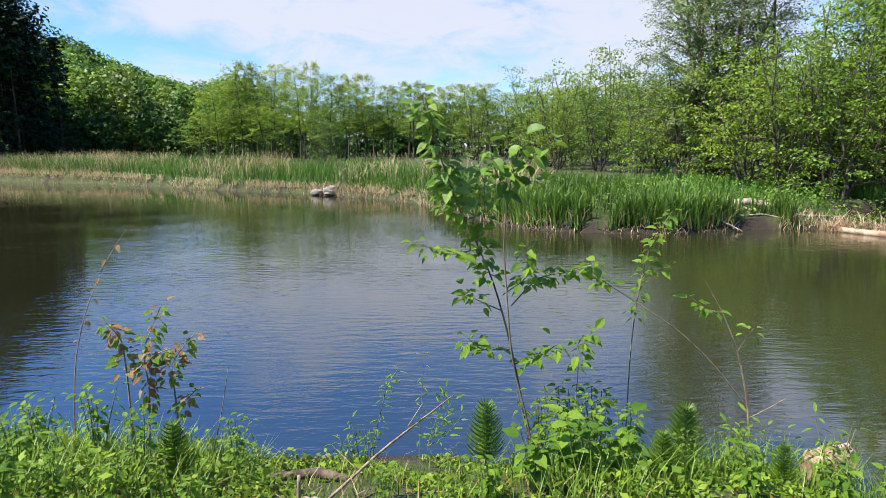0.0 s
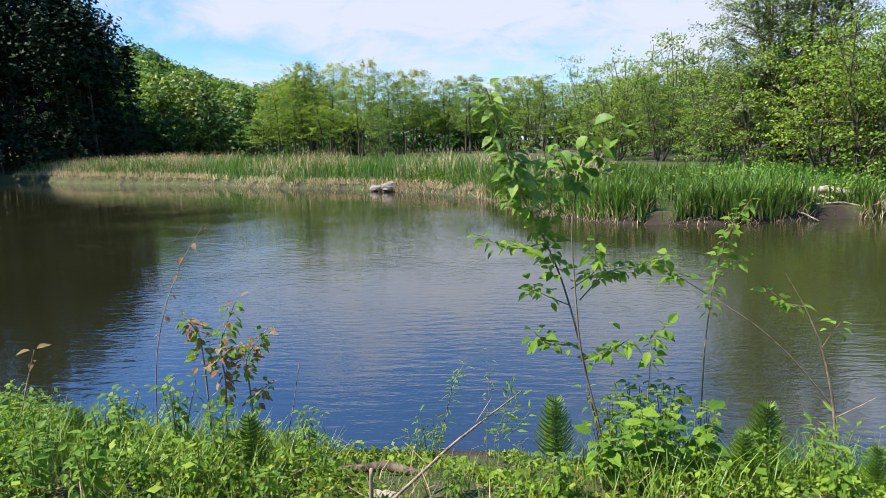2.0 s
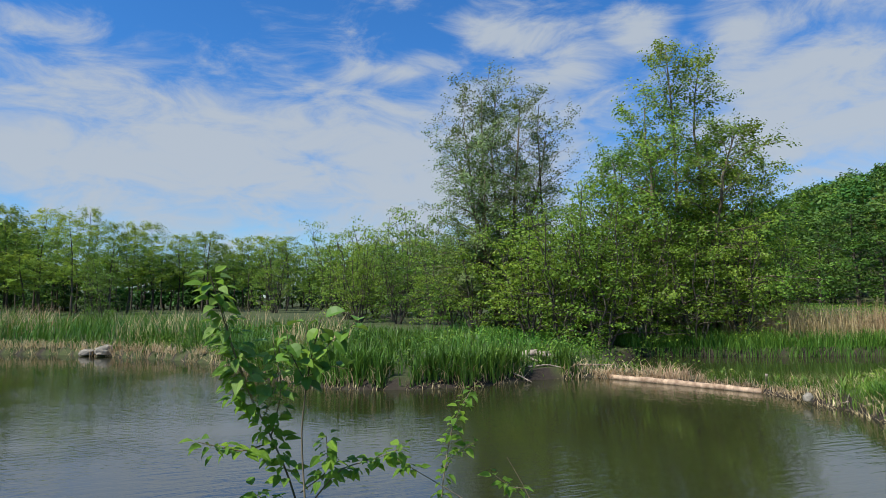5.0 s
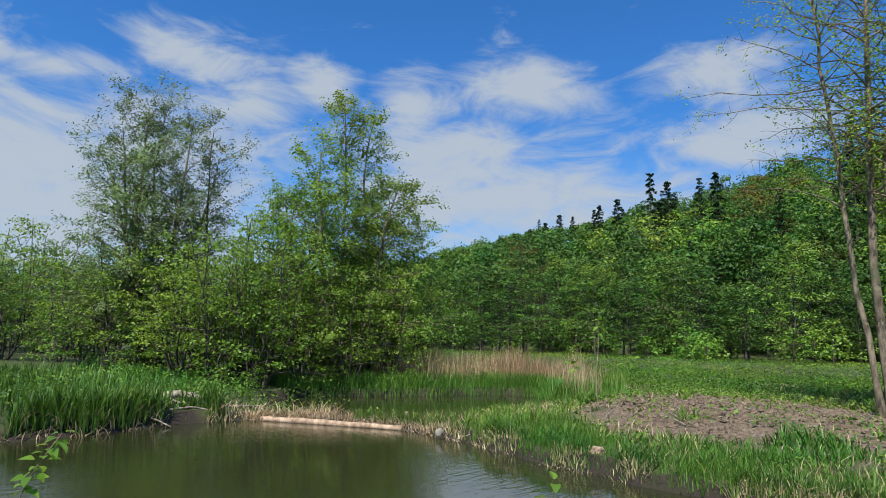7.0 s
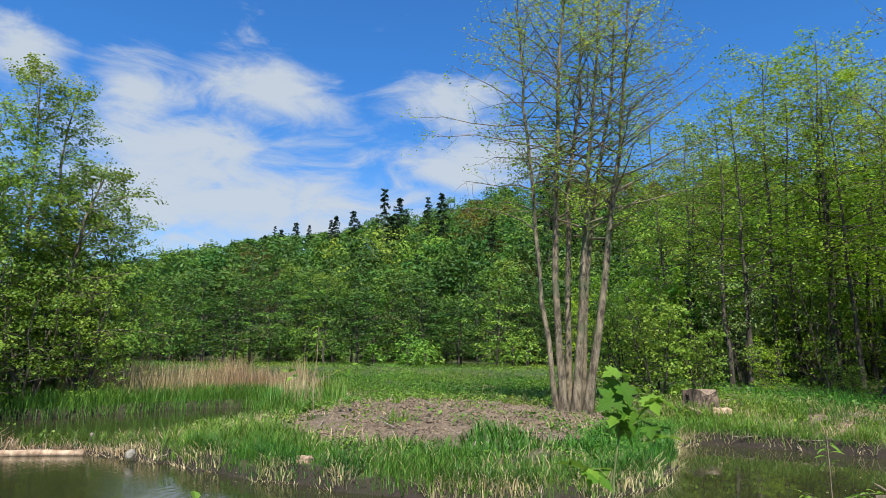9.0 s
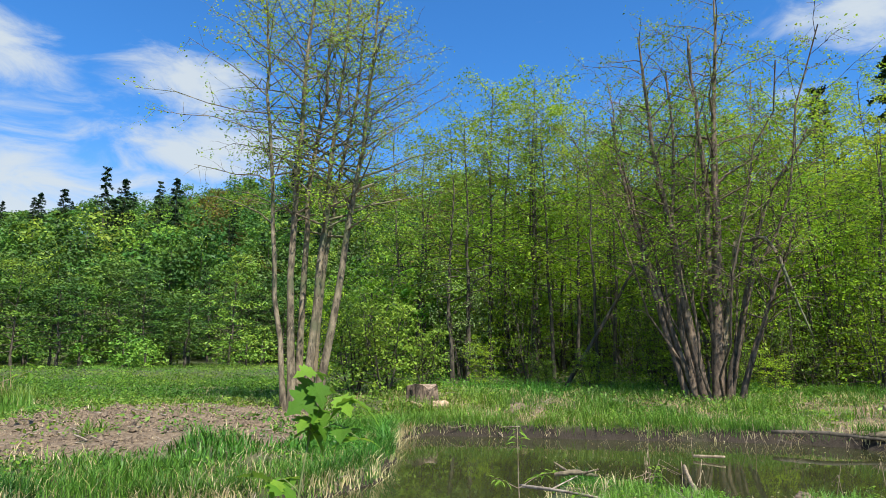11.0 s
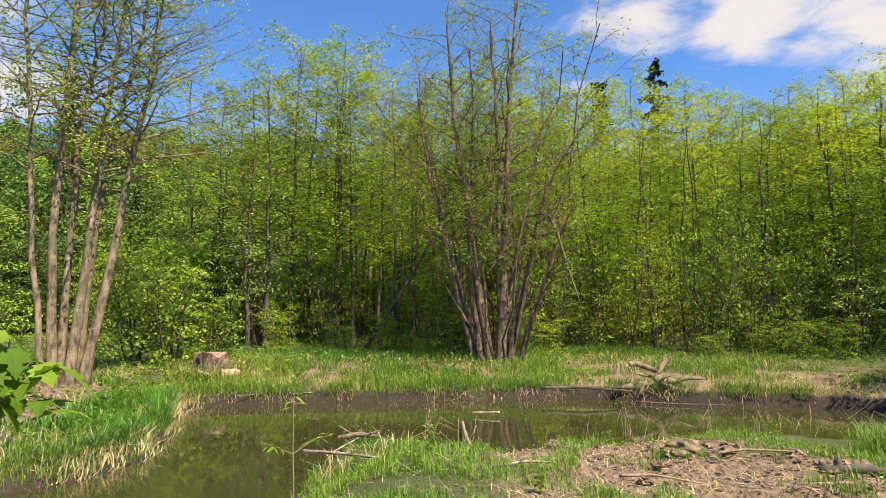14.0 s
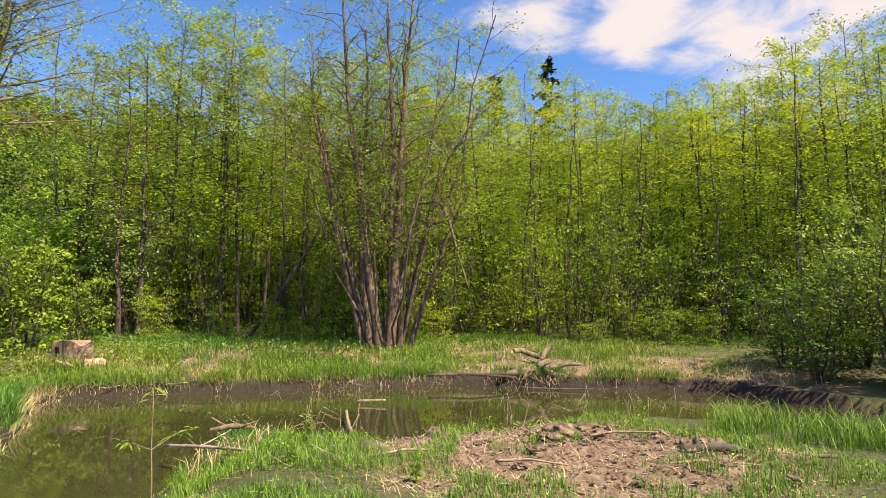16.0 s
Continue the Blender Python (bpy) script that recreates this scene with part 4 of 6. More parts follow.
for k, (r, points) in enumerate([
        (0.09, [(20.2, 2.85, 0.6), (20.15, 3.2, 3.4), (20.1, 3.45, 6.6), (20.05, 3.63, 9.3), (20.0, 3.79, 11.7), (19.9, 3.96, 13.9)]),
        (0.145, [(20.25, 2.64, 0.6), (20.23, 2.79, 2.7), (20.23, 2.82, 6.3), (20.24, 2.72, 10.2), (20.26, 2.55, 12.8), (20.3, 2.4, 15.6)]),
        (0.145, [(20.28, 2.33, 0.6), (20.31, 2.07, 3.4), (20.32, 1.9, 6.2), (20.33, 1.74, 8.4), (20.35, 1.53, 10.9), (20.36, 1.2, 15.0)]),
        (0.145, [(20.31, 2.0, 0.6), (20.35, 1.53, 3.4), (20.37, 1.15, 6.2), (20.38, 0.81, 8.7), (20.38, 0.5, 11.4), (20.38, 0.2, 14.8)]),
        (0.11, [(20.7, 2.55, 0.6), (20.7, 2.5, 6.3), (20.75, 2.45, 8.2), (20.75, 2.15, 9.4), (20.75, 1.95, 12.1), (20.75, 1.8, 14.8)]),
        (0.10, [(20.7, 2.2, 0.6), (20.8, 1.95, 5.0), (20.85, 1.5, 8.0), (20.9, 1.0, 11.0), (20.9, 0.8, 13.4)])]):
    bank_alder(600 + k, points, r)


def clump():
    rng = np.random.default_rng(77)
    X, Y, Z = 20.9, -10.8, 0.72
    k = 22.0 / 23.6
    rows = [(0.16, [(22.25, -11.22, 0.56), (22.47, -10.77, 3.56), (22.62, -10.46, 7.02), (22.8, -10.07, 9.66), (22.89, -9.87, 12.35), (22.94, -9.76, 14.6)]),
            (0.19, [(22.07, -11.55, 0.56), (21.98, -11.71, 3.57), (21.93, -11.81, 7.5), (21.84, -11.97, 10.19), (21.74, -12.14, 12.94), (21.65, -12.3, 15.6)]),
            (0.11, [(22.55, -10.75, 0.6), (22.88, -9.9, 3.98), (23.1, -9.38, 6.76), (23.28, -8.94, 8.92), (23.39, -8.66, 11.34)]),
            (0.12, [(21.92, -11.83, 0.6), (21.61, -12.36, 3.58), (21.34, -12.81, 6.08), (20.87, -13.54, 8.18), (20.23, -14.44, 9.97)]),
            (0.12, [(22.41, -10.9, 0.6), (22.57, -10.58, 3.77), (22.63, -10.44, 6.8), (22.46, -10.79, 9.92), (22.55, -10.62, 13.0)]),
            (0.10, [(22.36, -10.99, 0.6), (22.74, -10.2, 3.13), (22.95, -9.75, 5.47), (23.15, -9.3, 7.6), (23.3, -9.0, 9.6)]),
            (0.10, [(21.74, -12.14, 0.6), (21.33, -12.82, 3.15), (20.99, -13.36, 4.66), (20.7, -13.8, 6.2)]),
            (0.13, [(22.02, -11.64, 0.6), (22.09, -11.51, 4.86), (22.0, -11.67, 8.6), (22.12, -11.45, 11.99), (22.19, -11.33, 14.3)])]
    ex, ey, ez = 1.3, -0.35, 2.165
    stems = [through_points([(ex + (a - ex) * k - X, ey + (b - ey) * k - Y, ez + (c - ez) * k - Z) for a, b, c in pts], r * 1.15, 0.03, rng, 12) for r, pts in rows]
    for q in range(9):
        a, s, h = 6.28 * q / 9 + rng.normal() * 0.4, rng.uniform(1.0, 4.6), rng.uniform(8, 12.5)
        stems.append(line_to((0.5 * math.cos(a), 0.5 * math.sin(a), -0.1), (s * math.cos(a), s * math.sin(a), h), rng.uniform(0.04, 0.08), 0.02, 10, 0.5, rng))
    for st in stems:
        st[0, 2] = -0.2
    g = grow(rng, stems, 19, 2.4, 0.33, lambda f: 0.6 + 0.5 * math.sin(math.pi * min(1, f + 0.1)), 0.35, 8, 0.85, 14, 0.13, 0.1, 0.2, keep=0.65)
    return tree_thing("alder_clump", "many-stemmed alder clump with dark leaning trunks", rng, stems, g, 0.095, LEAF_SPRING, BARK_RED, "tree", split=True)


place(clump(), 20.9, -10.8)

# ---- grass, reeds and straw ----


def blades(rng, x, y, h, width, bend, mat, name, label, sink=0.03):
    """Grass blades as one object: each a bent strip that narrows to a tip."""
    k = len(x)
    z = ground_z(x, y) - sink
    a = rng.uniform(0, 6.283, k)
    d = np.stack([np.cos(a), np.sin(a), 0 * a], 1)
    s = np.stack([-np.sin(a), np.cos(a), 0 * a], 1) * (width * rng.uniform(0.7, 1.3, k))[:, None] / 2
    b = (bend * rng.uniform(0.2, 1.6, k) * h)[:, None]
    p = np.stack([x, y, z], 1)
    up = np.array([0, 0, 1.0])
    m = p + up * (h * 0.55)[:, None] + d * b * 0.3
    t = p + up * (h * rng.uniform(0.85, 1.0, k))[:, None] + d * b
    V = np.stack([p - s, p + s, m + s * 0.85, m - s * 0.85, t], 1).reshape(-1, 3)
    i = np.arange(k)[:, None] * 5
    ob = new(name, mesh_of(name, V, [i + np.array([[0, 1, 2, 3]]), i + np.array([[3, 2, 4]])], mat))
    return tagged(ob, label, "grass", kind="stuff")


def scatter(rng, n, x0, x1, y0, y1, test):
    x, y = rng.uniform(x0, x1, n), rng.uniform(y0, y1, n)
    d = shore(x, y)
    ok = test(x, y, d)
    return x[ok], y[ok], d[ok]


def along_shore(rng, n, x0, x1, y0, y1, o0, o1, cut=0.0):
    """Points scattered along the pond's edge, between two offsets from it."""
    a = POND_R
    b = np.roll(a, -1, axis=0)
    m = (a + b) / 2
    keep = (m[:, 0] > x0) & (m[:, 0] < x1) & (m[:, 1] > y0) & (m[:, 1] < y1)
    a, b = a[keep], b[keep]
    w = np.hypot(*(b - a).T)
    k = rng.choice(len(a), n, p=w / w.sum())
    t = rng.uniform(0, 1, n)[:, None]
    c = a[k] + (b[k] - a[k]) * t
    d = (b[k] - a[k]) / w[k][:, None]
    c = c + np.stack([d[:, 1], -d[:, 0]], 1) * rng.uniform(-0.6, 0.6, n)[:, None]
    s = shore(c[:, 0], c[:, 1])
    ok = (s > o0) & (s < o1) & (patchy(c[:, 0], c[:, 1], 1.7) > cut)
    return c[ok, 0], c[ok, 1], s[ok]


def patchy(x, y, s=0.6):
    return 0.5 + 0.5 * np.sin(s * x + 1.3 * np.sin(s * 0.8 * y)) * np.sin(s * 1.1 * y + 0.7 * np.sin(s * 1.4 * x))


g = np.random.default_rng(900)
x, y, d = scatter(g, 80000, -48, 13, 14, 64, lambda x, y, d: (d > 0.02) & (d < 11) & (y > 14.5))
blades(g, x, y, g.uniform(0.6, 1.45, len(x)) * (0.3 + 0.7 * ss(0.0, 1.2, d)) * (0.6 + 0.6 * patchy(x, y, 0.9)) * (1 - 0.3 * ss(-4, 2, x)) * (1 - 0.3 * ss(4, 8, x)), 0.034, 0.55, REED, "reeds", "green reeds and sedge along the far shore")
x, y, d = scatter(g, 60000, -48, 4, 20, 64, lambda x, y, d: (d > 0.05) & (d < 9) & (y > 21) & (patchy(x, y, 0.5) + 0.25 * ss(-12, -26, x) > 0.72))
blades(g, x, y, g.uniform(0.5, 1.75, len(x)) * (0.35 + 0.65 * ss(0.1, 1.5, d)), 0.024, 0.55, STRAW, "dry_reeds", "dry straw-coloured reed stalks on the far shore")
x, y, d = along_shore(g, 34000, -48, 13, 13, 64, -0.1, 0.34, 0.3)
blades(g, x, y, g.uniform(0.14, 0.5, len(x)), 0.022, 0.9, STRAW, "shore_straw", "matted pale straw along the water's edge")
x, y, d = along_shore(g, 9000, -1, 9, 14, 24, 0.0, 0.6, 0.3)
blades(g, x, y, g.uniform(0.4, 1.0, len(x)), 0.035, 0.4, REED, "iris_leaves", "broad dark green iris leaves at the far bank")
x, y, d = scatter(g, 40000, 12, 36, 10, 34, lambda x, y, d: (d > 0.05) & (np.hypot(x, y) > 19.5) & (y > 10.5) & (signed(x, y, BACK_R) < 9) & (np.degrees(np.arctan2(x, y)) > 36) & (np.degrees(np.arctan2(x, y)) < 64) & (np.hypot(x, y) < 31))
blades(g, x, y, g.uniform(0.4, 0.8, len(x)), 0.025, 0.3, REED, "reeds", "green reeds beside the backwater")
x, y, d = scatter(g, 90000, 14, 30, 10, 30, lambda x, y, d: (d > 0.5) & (signed(x, y, BACK_R) < 4.5) & (np.hypot(x, y) > 21.5) & (np.degrees(np.arctan2(x, y)) > 42) & (np.degrees(np.arctan2(x, y)) < 64.5))
bx, by, d = scatter(g, 90000, 11, 27, 9, 24, lambda x, y, d: (d > -0.15) & (signed(x, y, BACK_R) < 1.5) & (np.hypot(x, y) > 19) & (y > 11) & (x > 14))
blades(g, bx, by, g.uniform(0.25, 0.75, len(bx)), 0.018, 0.45, REED, "reeds", "green reeds along the backwater's edge", -0.02)
k = (patchy(x, y, 0.8) > 0.3) & (g.uniform(0, 1, len(x)) > 0.35 + 0.65 * ss(54, 64, np.degrees(np.arctan2(x, y))))
blades(g, x[k], y[k], g.uniform(0.8, 2.0, k.sum()) * (0.55 + 0.5 * patchy(x[k], y[k], 1.3)), 0.017, 0.22, STRAW, "dry_reeds", "tall dry reeds beside the backwater")
x, y, d = scatter(g, 150000, 9.5, 20, -0.5, 14, lambda x, y, d: (d > 0.0) & (bareness(x, y, np.maximum(d, 0.4)) < 0.45) & (d < 1.6 + 0.5 * np.sin(2 * y)) & ((x > 13.6) | (y < 10.2)))
blades(g, x, y, g.uniform(0.12, 0.6, len(x)) * (0.2 + 0.9 * patchy(x, y, 1.9) * patchy(x, y, 0.8) ** 0.5), 0.013, 0.55, GRASS, "grass", "lush green grass on the peninsula's bank")
x, y, d = along_shore(g, 22000, 9.5, 21, -1, 16, -0.1, 0.16, 0.35)
blades(g, x, y, g.uniform(0.12, 0.3, len(x)), 0.018, 0.9, STRAW, "shore_straw", "pale roots and straw hanging at the cut bank")
x, y, d = scatter(g, 100000, 12, 30, -18, 0, lambda x, y, d: (d > 0.02) & (d < 8) & (bareness(x, y, np.maximum(d, 0.4)) < 0.5))
blades(g, x, y, g.uniform(0.12, 0.45, len(x)) * (0.2 + 1.2 * patchy(x, y, 1.2)), 0.016, 0.5, GRASS, "grass", "grass on the bank before the wood")
x, y, d = along_shore(g, 16000, 12, 21, -17, 0, 0.04, 0.32, 0.3)
blades(g, x, y, g.uniform(0.12, 0.4, len(x)), 0.014, 1.3, GRASS, "grass", "grass hanging over the channel's cut bank", -0.1)
x, y, d = along_shore(g, 14000, 9.5, 14, -1, 13, 0.07, 0.32, 0.3)
blades(g, x, y, g.uniform(0.12, 0.4, len(x)), 0.013, 1.1, GRASS, "grass", "grass hanging over the peninsula's cut bank", -0.05)
x, y, d = along_shore(g, 9000, 12, 21, -17, 0, -0.1, 0.12, 0.45)
blades(g, x, y, g.uniform(0.08, 0.25, len(x)), 0.015, 1.4, STRAW, "shore_straw", "straw and roots at the channel's cut bank")
x, y, d = scatter(g, 16000, 3, 8.6, -13.5, -7, lambda x, y, d: (d > -0.1) & (d < 2.2) & (x + 0.45 * y < 3.3) & (patchy(x, y, 2.6) + 0.3 * np.sin(9 * x) > 0.45))
blades(g, x, y, g.uniform(0.15, 0.6, len(x)), 0.012, 0.8, GRASS, "sedge", "arching bright green sedge beside the pool")
x, y, d = scatter(g, 90000, 3, 12.5, -9, 1.5, lambda x, y, d: (d > 0.0) & (d < 7) & (bareness(x, y, np.maximum(d, 0.4)) < 0.55 + 0.3 * (patchy(x, y, 3.7) > 0.7)) & (patchy(x, y, 1.6) > 0.25))
blades(g, x, y, g.uniform(0.06, 0.22, len(x)), 0.008, 0.5, GRASS, "grass", "short grass on the near bank")
x, y, d = scatter(g, 30000, -5, 4.5, 0.8, 4.6, lambda x, y, d: (d > 0.1) & (patchy(x, y, 1.9) > 0.3))
blades(g, x, y, g.uniform(0.08, 0.35, len(x)) * (1 - 0.6 * ss(-1.4, -1.0, x) * (1 - ss(0.2, 0.6, x))), 0.006, 0.5, GRASS, "grass", "green grass on the near bank")

# Undergrowth of small leaves on the near bank, in sizes and patches.
for count, size, mat, cut, tall, label in [(90000, 0.026, LEAF_NEAR, 0.35, 0.2, "small leafy green herbs covering the near bank"), (12000, 0.055, LEAF_NEAR, 0.45, 0.3, "broader green leaves among the bank herbs"), (26000, 0.034, LEAF_WOOD, 0.3, 0.16, "darker ground leaves on the near bank"), (9000, 0.04, LEAF_COPPER, 0.2, 0.06, "brown leaf litter on the near bank")]:
    x, y, d = scatter(g, count, -5.5, 4.5, 1.2, 4.6, lambda x, y, d: (d > 0.05) & (patchy(x, y, 2.1 + size * 9) + 0.35 * np.sin(7 * x + 5 * y) > cut))
    low = 0.28 + 0.72 * (1 - ss(-1.9, -1.0, x)) + 0.2 * ss(0.3, 0.9, x) + 0.35 * ss(0.3, 0.7, x) * (1 - ss(1.1, 1.5, x))
    hgt = g.uniform(0.0, 1, len(x)) ** 1.3 * tall * low * (0.3 + 1.1 * patchy(x, y, 3.1))
    V, F = leaves(np.stack([x, y, ground_z(x, y) + hgt], 1), size, g, 0.0, 0.5, 0.6)
    tagged(new("undergrowth", mesh_of("undergrowth", V, [F], mat)), label, "undergrowth", kind="stuff")

# Grass tufts and weeds on the near bank towards the pool.
x, y, d = scatter(g, 30000, 3, 12.2, -10, 1.5, lambda x, y, d: (d > 0.05) & (bareness(x, y, np.maximum(d, 0.4)) < 0.6) & (patchy(x, y, 2.2) > 0.35))
V, F = leaves(np.stack([x, y, ground_z(x, y) + g.uniform(0, 0.1, len(x))], 1), 0.035, g, 0.0, 0.5, 0.5)
tagged(new("undergrowth", mesh_of("undergrowth", V, [F], LEAF_FRESH)), "low weeds on the bank beside the pool", "undergrowth", kind="stuff")
x, y, d = scatter(g, 110000, 13, 75, -14, 48, lambda x, y, d: (d > 1.0) & (bareness(x, y, d) < 0.4 + 0.7 * (patchy(x, y, 1.9) > 0.72)) & (np.hypot(x, y) > 15) & (patchy(x, y, 0.8) > 0.3))
V, F = leaves(np.stack([x, y, ground_z(x, y) + g.uniform(0.0, 0.3, len(x))], 1), 0.12, g, 0.0, 0.6, 0.6)
tagged(new("undergrowth", mesh_of("undergrowth", V, [F], LEAF_WOOD)), "low green weeds and brambles on the cleared ground", "undergrowth", kind="stuff")
x, y, d = scatter(g, 60000, 19, 40, 3, 20, lambda x, y, d: (d > 1.5) & (np.hypot(x, y) > 22.5) & (patchy(x, y, 0.9) > 0.35))
V, F = leaves(np.stack([x, y, ground_z(x, y) + g.uniform(0, 1, len(x)) ** 1.5 * 0.6 * patchy(x, y, 0.9)], 1), 0.085, g, 0.0, 0.5, 0.6)
tagged(new("undergrowth", mesh_of("undergrowth", V, [F], LEAF_NEAR)), "rough green weeds behind the bare mound", "undergrowth", kind="stuff")

x, y, d = scatter(g, 46000, 9.5, 26, -18, 14, lambda x, y, d: (d > 0.1) & (d < 7) & ((y < 0) | (bareness(x, y, np.maximum(d, 0.4)) < 0.4)) & (patchy(x, y, 1.1) + 0.25 * (y < 0) > 0.5))
blades(g, x, y, g.uniform(0.1, 0.35, len(x)), 0.012, 0.8, STRAW, "dry_grass", "dry straw blades among the bank's grass")
x, y, d = scatter(g, 5000, -5, 12, -9, 4.6, lambda x, y, d: (d > 0.05) & (np.hypot(x, y) > 2.0))
blades(g, x, y, g.uniform(0.05, 0.2, len(x)), 0.007, 0.9, STRAW, "dry_grass", "dry straw blades on the near bank")
# Crumbs of dug earth.
x, y, d = scatter(g, 15000, 3.4, 9.5, -9, -2, lambda x, y, d: (d > 0.1) & (bareness(x, y, np.maximum(d, 0.4)) > 0.35))
z, s = ground_z(x, y), g.uniform(0.008, 0.034, len(x))
o = np.array([[1, 0, 0], [-1, 0, 0], [0, 1, 0], [0, -1, 0], [0, 0, 0.8], [0, 0, -0.8]])
V = np.stack([x, y, z], 1)[:, None] + o[None] * s[:, None, None] * g.uniform(0.5, 1.4, (len(x), 6, 1))
f = np.array([[0, 2, 4], [2, 1, 4], [1, 3, 4], [3, 0, 4], [2, 0, 5], [1, 2, 5], [3, 1, 5], [0, 3, 5]])
tagged(new("earth_crumbs", mesh_of("earth_crumbs", V, [(np.arange(len(x))[:, None, None] * 6 + f[None]).reshape(-1, 3)], DIRT)), "crumbs of dug brown earth on the bank", "soil", kind="stuff")
x, y, d = scatter(g, 9000, 12, 23.5, 0.5, 11.5, lambda x, y, d: (d > 0.8) & (bareness(x, y, d) > 0.4) & (patchy(x, y, 1.7) > 0.3))
z, s = ground_z(x, y), 0.02 + 0.1 * g.uniform(0, 1, len(x)) ** 3
V = np.stack([x, y, z], 1)[:, None] + o[None] * s[:, None, None] * g.uniform(0.5, 1.5, (len(x), 6, 1))
tagged(new("earth_crumbs", mesh_of("earth_crumbs", V, [(np.arange(len(x))[:, None, None] * 6 + f[None]).reshape(-1, 3)], DIRT)), "clods of dug brown earth on the bare mound", "soil", kind="stuff")

x, y, d = scatter(g, 26000, 3.4, 9.5, -9, -1.5, lambda x, y, d: (d > 0.1) & (bareness(x, y, np.maximum(d, 0.4)) > 0.3) & (patchy(x, y, 4.3) > 0.35))
blades(g, x, y, g.uniform(0.02, 0.07, len(x)), 0.008, 3.5, STRAW, "dry_grass", "flattened dead grass over the dug earth")
x, y, d = scatter(g, 10000, 12, 23, 1, 12, lambda x, y, d: (d > 1.0) & (bareness(x, y, d) > 0.4) & (patchy(x, y, 2.9) > 0.4))
blades(g, x, y, g.uniform(0.03, 0.09, len(x)), 0.016, 3.5, STRAW, "dry_grass", "flattened dead grass over the bare mound")

# Weeds before the wood, specks and thin dead stalks on the pool.
x, y, d = scatter(g, 80000, 11, 32, -26, 1.5, lambda x, y, d: (d > 0.15) & (d < 16) & (patchy(x, y, 1.5) + 0.4 * ss(4, 8, d) > 0.5) & (bareness(x, y, d) < 0.6 + ss(3, 6, d)))
V, F = leaves(np.stack([x, y, ground_z(x, y) + g.uniform(0.0, 1, len(x)) ** 1.4 * 0.5 * patchy(x, y, 1.5)], 1), 0.065, g, 0.0, 0.5, 0.6)
tagged(new("undergrowth", mesh_of("undergrowth", V, [F], LEAF_NEAR)), "leafy weeds on the bank before the wood", "undergrowth", kind="stuff")
x, y, d = scatter(g, 900, 9, 18, -14, -2.5, lambda x, y, d: (d < -0.1) & (patchy(x, y, 1.0) > 0.5))
V, F = leaves(np.stack([x, y, np.full(len(x), 0.006)], 1), 0.05, g, 0.0, 40.0, 0.6)
V[:, 2] = 0.006
tagged(new("floating_leaves", mesh_of("floating_leaves", V, [F], STRAW)), "small pale leaves floating on the pool", "leaves", kind="stuff")
x, y, d = scatter(g, 700, 8.5, 16, -13.5, -2.5, lambda x, y, d: (d < 0.0) & (d > -1.6) & (patchy(x, y, 1.4) > 0.55))
stalks = []
for k in range(min(len(x), 70)):
    a, L, h = g.uniform(0, 6.28), g.uniform(0.2, 0.8), g.uniform(0.15, 0.6)
    stalks.append(np.array([[x[k], y[k], -0.1, 0.006], [x[k] + math.cos(a) * L * 0.4, y[k] + math.sin(a) * L * 0.4, h, 0.005], [x[k] + math.cos(a) * L, y[k] + math.sin(a) * L, h * 0.6, 0.003]]))
V, F = tubes(stalks, 4)
tagged(new("dead_stalks", mesh_of("dead_stalks", V, [F], TWIG)), "thin dead stalks standing in the pool", "stalks", kind="stuff")

# Leafy weeds and iris between the reeds of the far bank, and brambles on the peninsula.
x, y, d = scatter(g, 26000, -6, 13, 14, 30, lambda x, y, d: (d > 0.15) & (d < 7) & (patchy(x, y, 1.2) > 0.45))
V, F = leaves(np.stack([x, y, ground_z(x, y) + g.uniform(0.0, 1, len(x)) * 0.75 * patchy(x, y, 1.2)], 1), 0.1, g, 0.0, 0.6, 0.55)
tagged(new("undergrowth", mesh_of("undergrowth", V, [F], LEAF_WOOD)), "leafy green weeds among the far bank's reeds", "undergrowth", kind="stuff")
x, y, d = scatter(g, 30000, 10, 23, 0, 14, lambda x, y, d: (d > 0.2) & (patchy(x + 3, y, 2.3) > 0.66))
V, F = leaves(np.stack([x, y, ground_z(x, y) + g.uniform(0.0, 1, len(x)) * 0.3 * patchy(x + 3, y, 2.3)], 1), 0.07, g, 0.0, 0.6, 0.6)
tagged(new("undergrowth", mesh_of("undergrowth", V, [F], LEAF_WOOD)), "dark green weeds in clumps on the peninsula", "undergrowth", kind="stuff")


def brushwood(n, x0, x1, y0, y1, test, seed, long, label):
    """Thin dead sticks lying criss-cross on the ground."""
    q = np.random.default_rng(seed)
    x, y, d = scatter(q, n * 6, x0, x1, y0, y1, test)
    out = []
    for k in range(min(n, len(x))):
        a, L = q.uniform(0, 6.28), long * q.uniform(0.3, 1.3)
        ex, ey = x[k] + math.cos(a) * L, y[k] + math.sin(a) * L
        z0, z1 = ground_z(np.array([x[k], ex]), np.array([y[k], ey]))
        r = q.uniform(0.006, 0.016) * min(1, long / 0.6)
        rise = q.uniform(0, 0.16)
        z1 = max(z1, z0 - 0.15)
        out.append(line_to((x[k], y[k], z0 + 0.005), (ex, ey, z1 + rise), r, r * 0.5, 4, 0.06 * L, q))
    V, F = tubes(out, 5)
    return tagged(new("brushwood", mesh_of("brushwood", V, [F], DEADWOOD, True)), label, "sticks", kind="stuff")


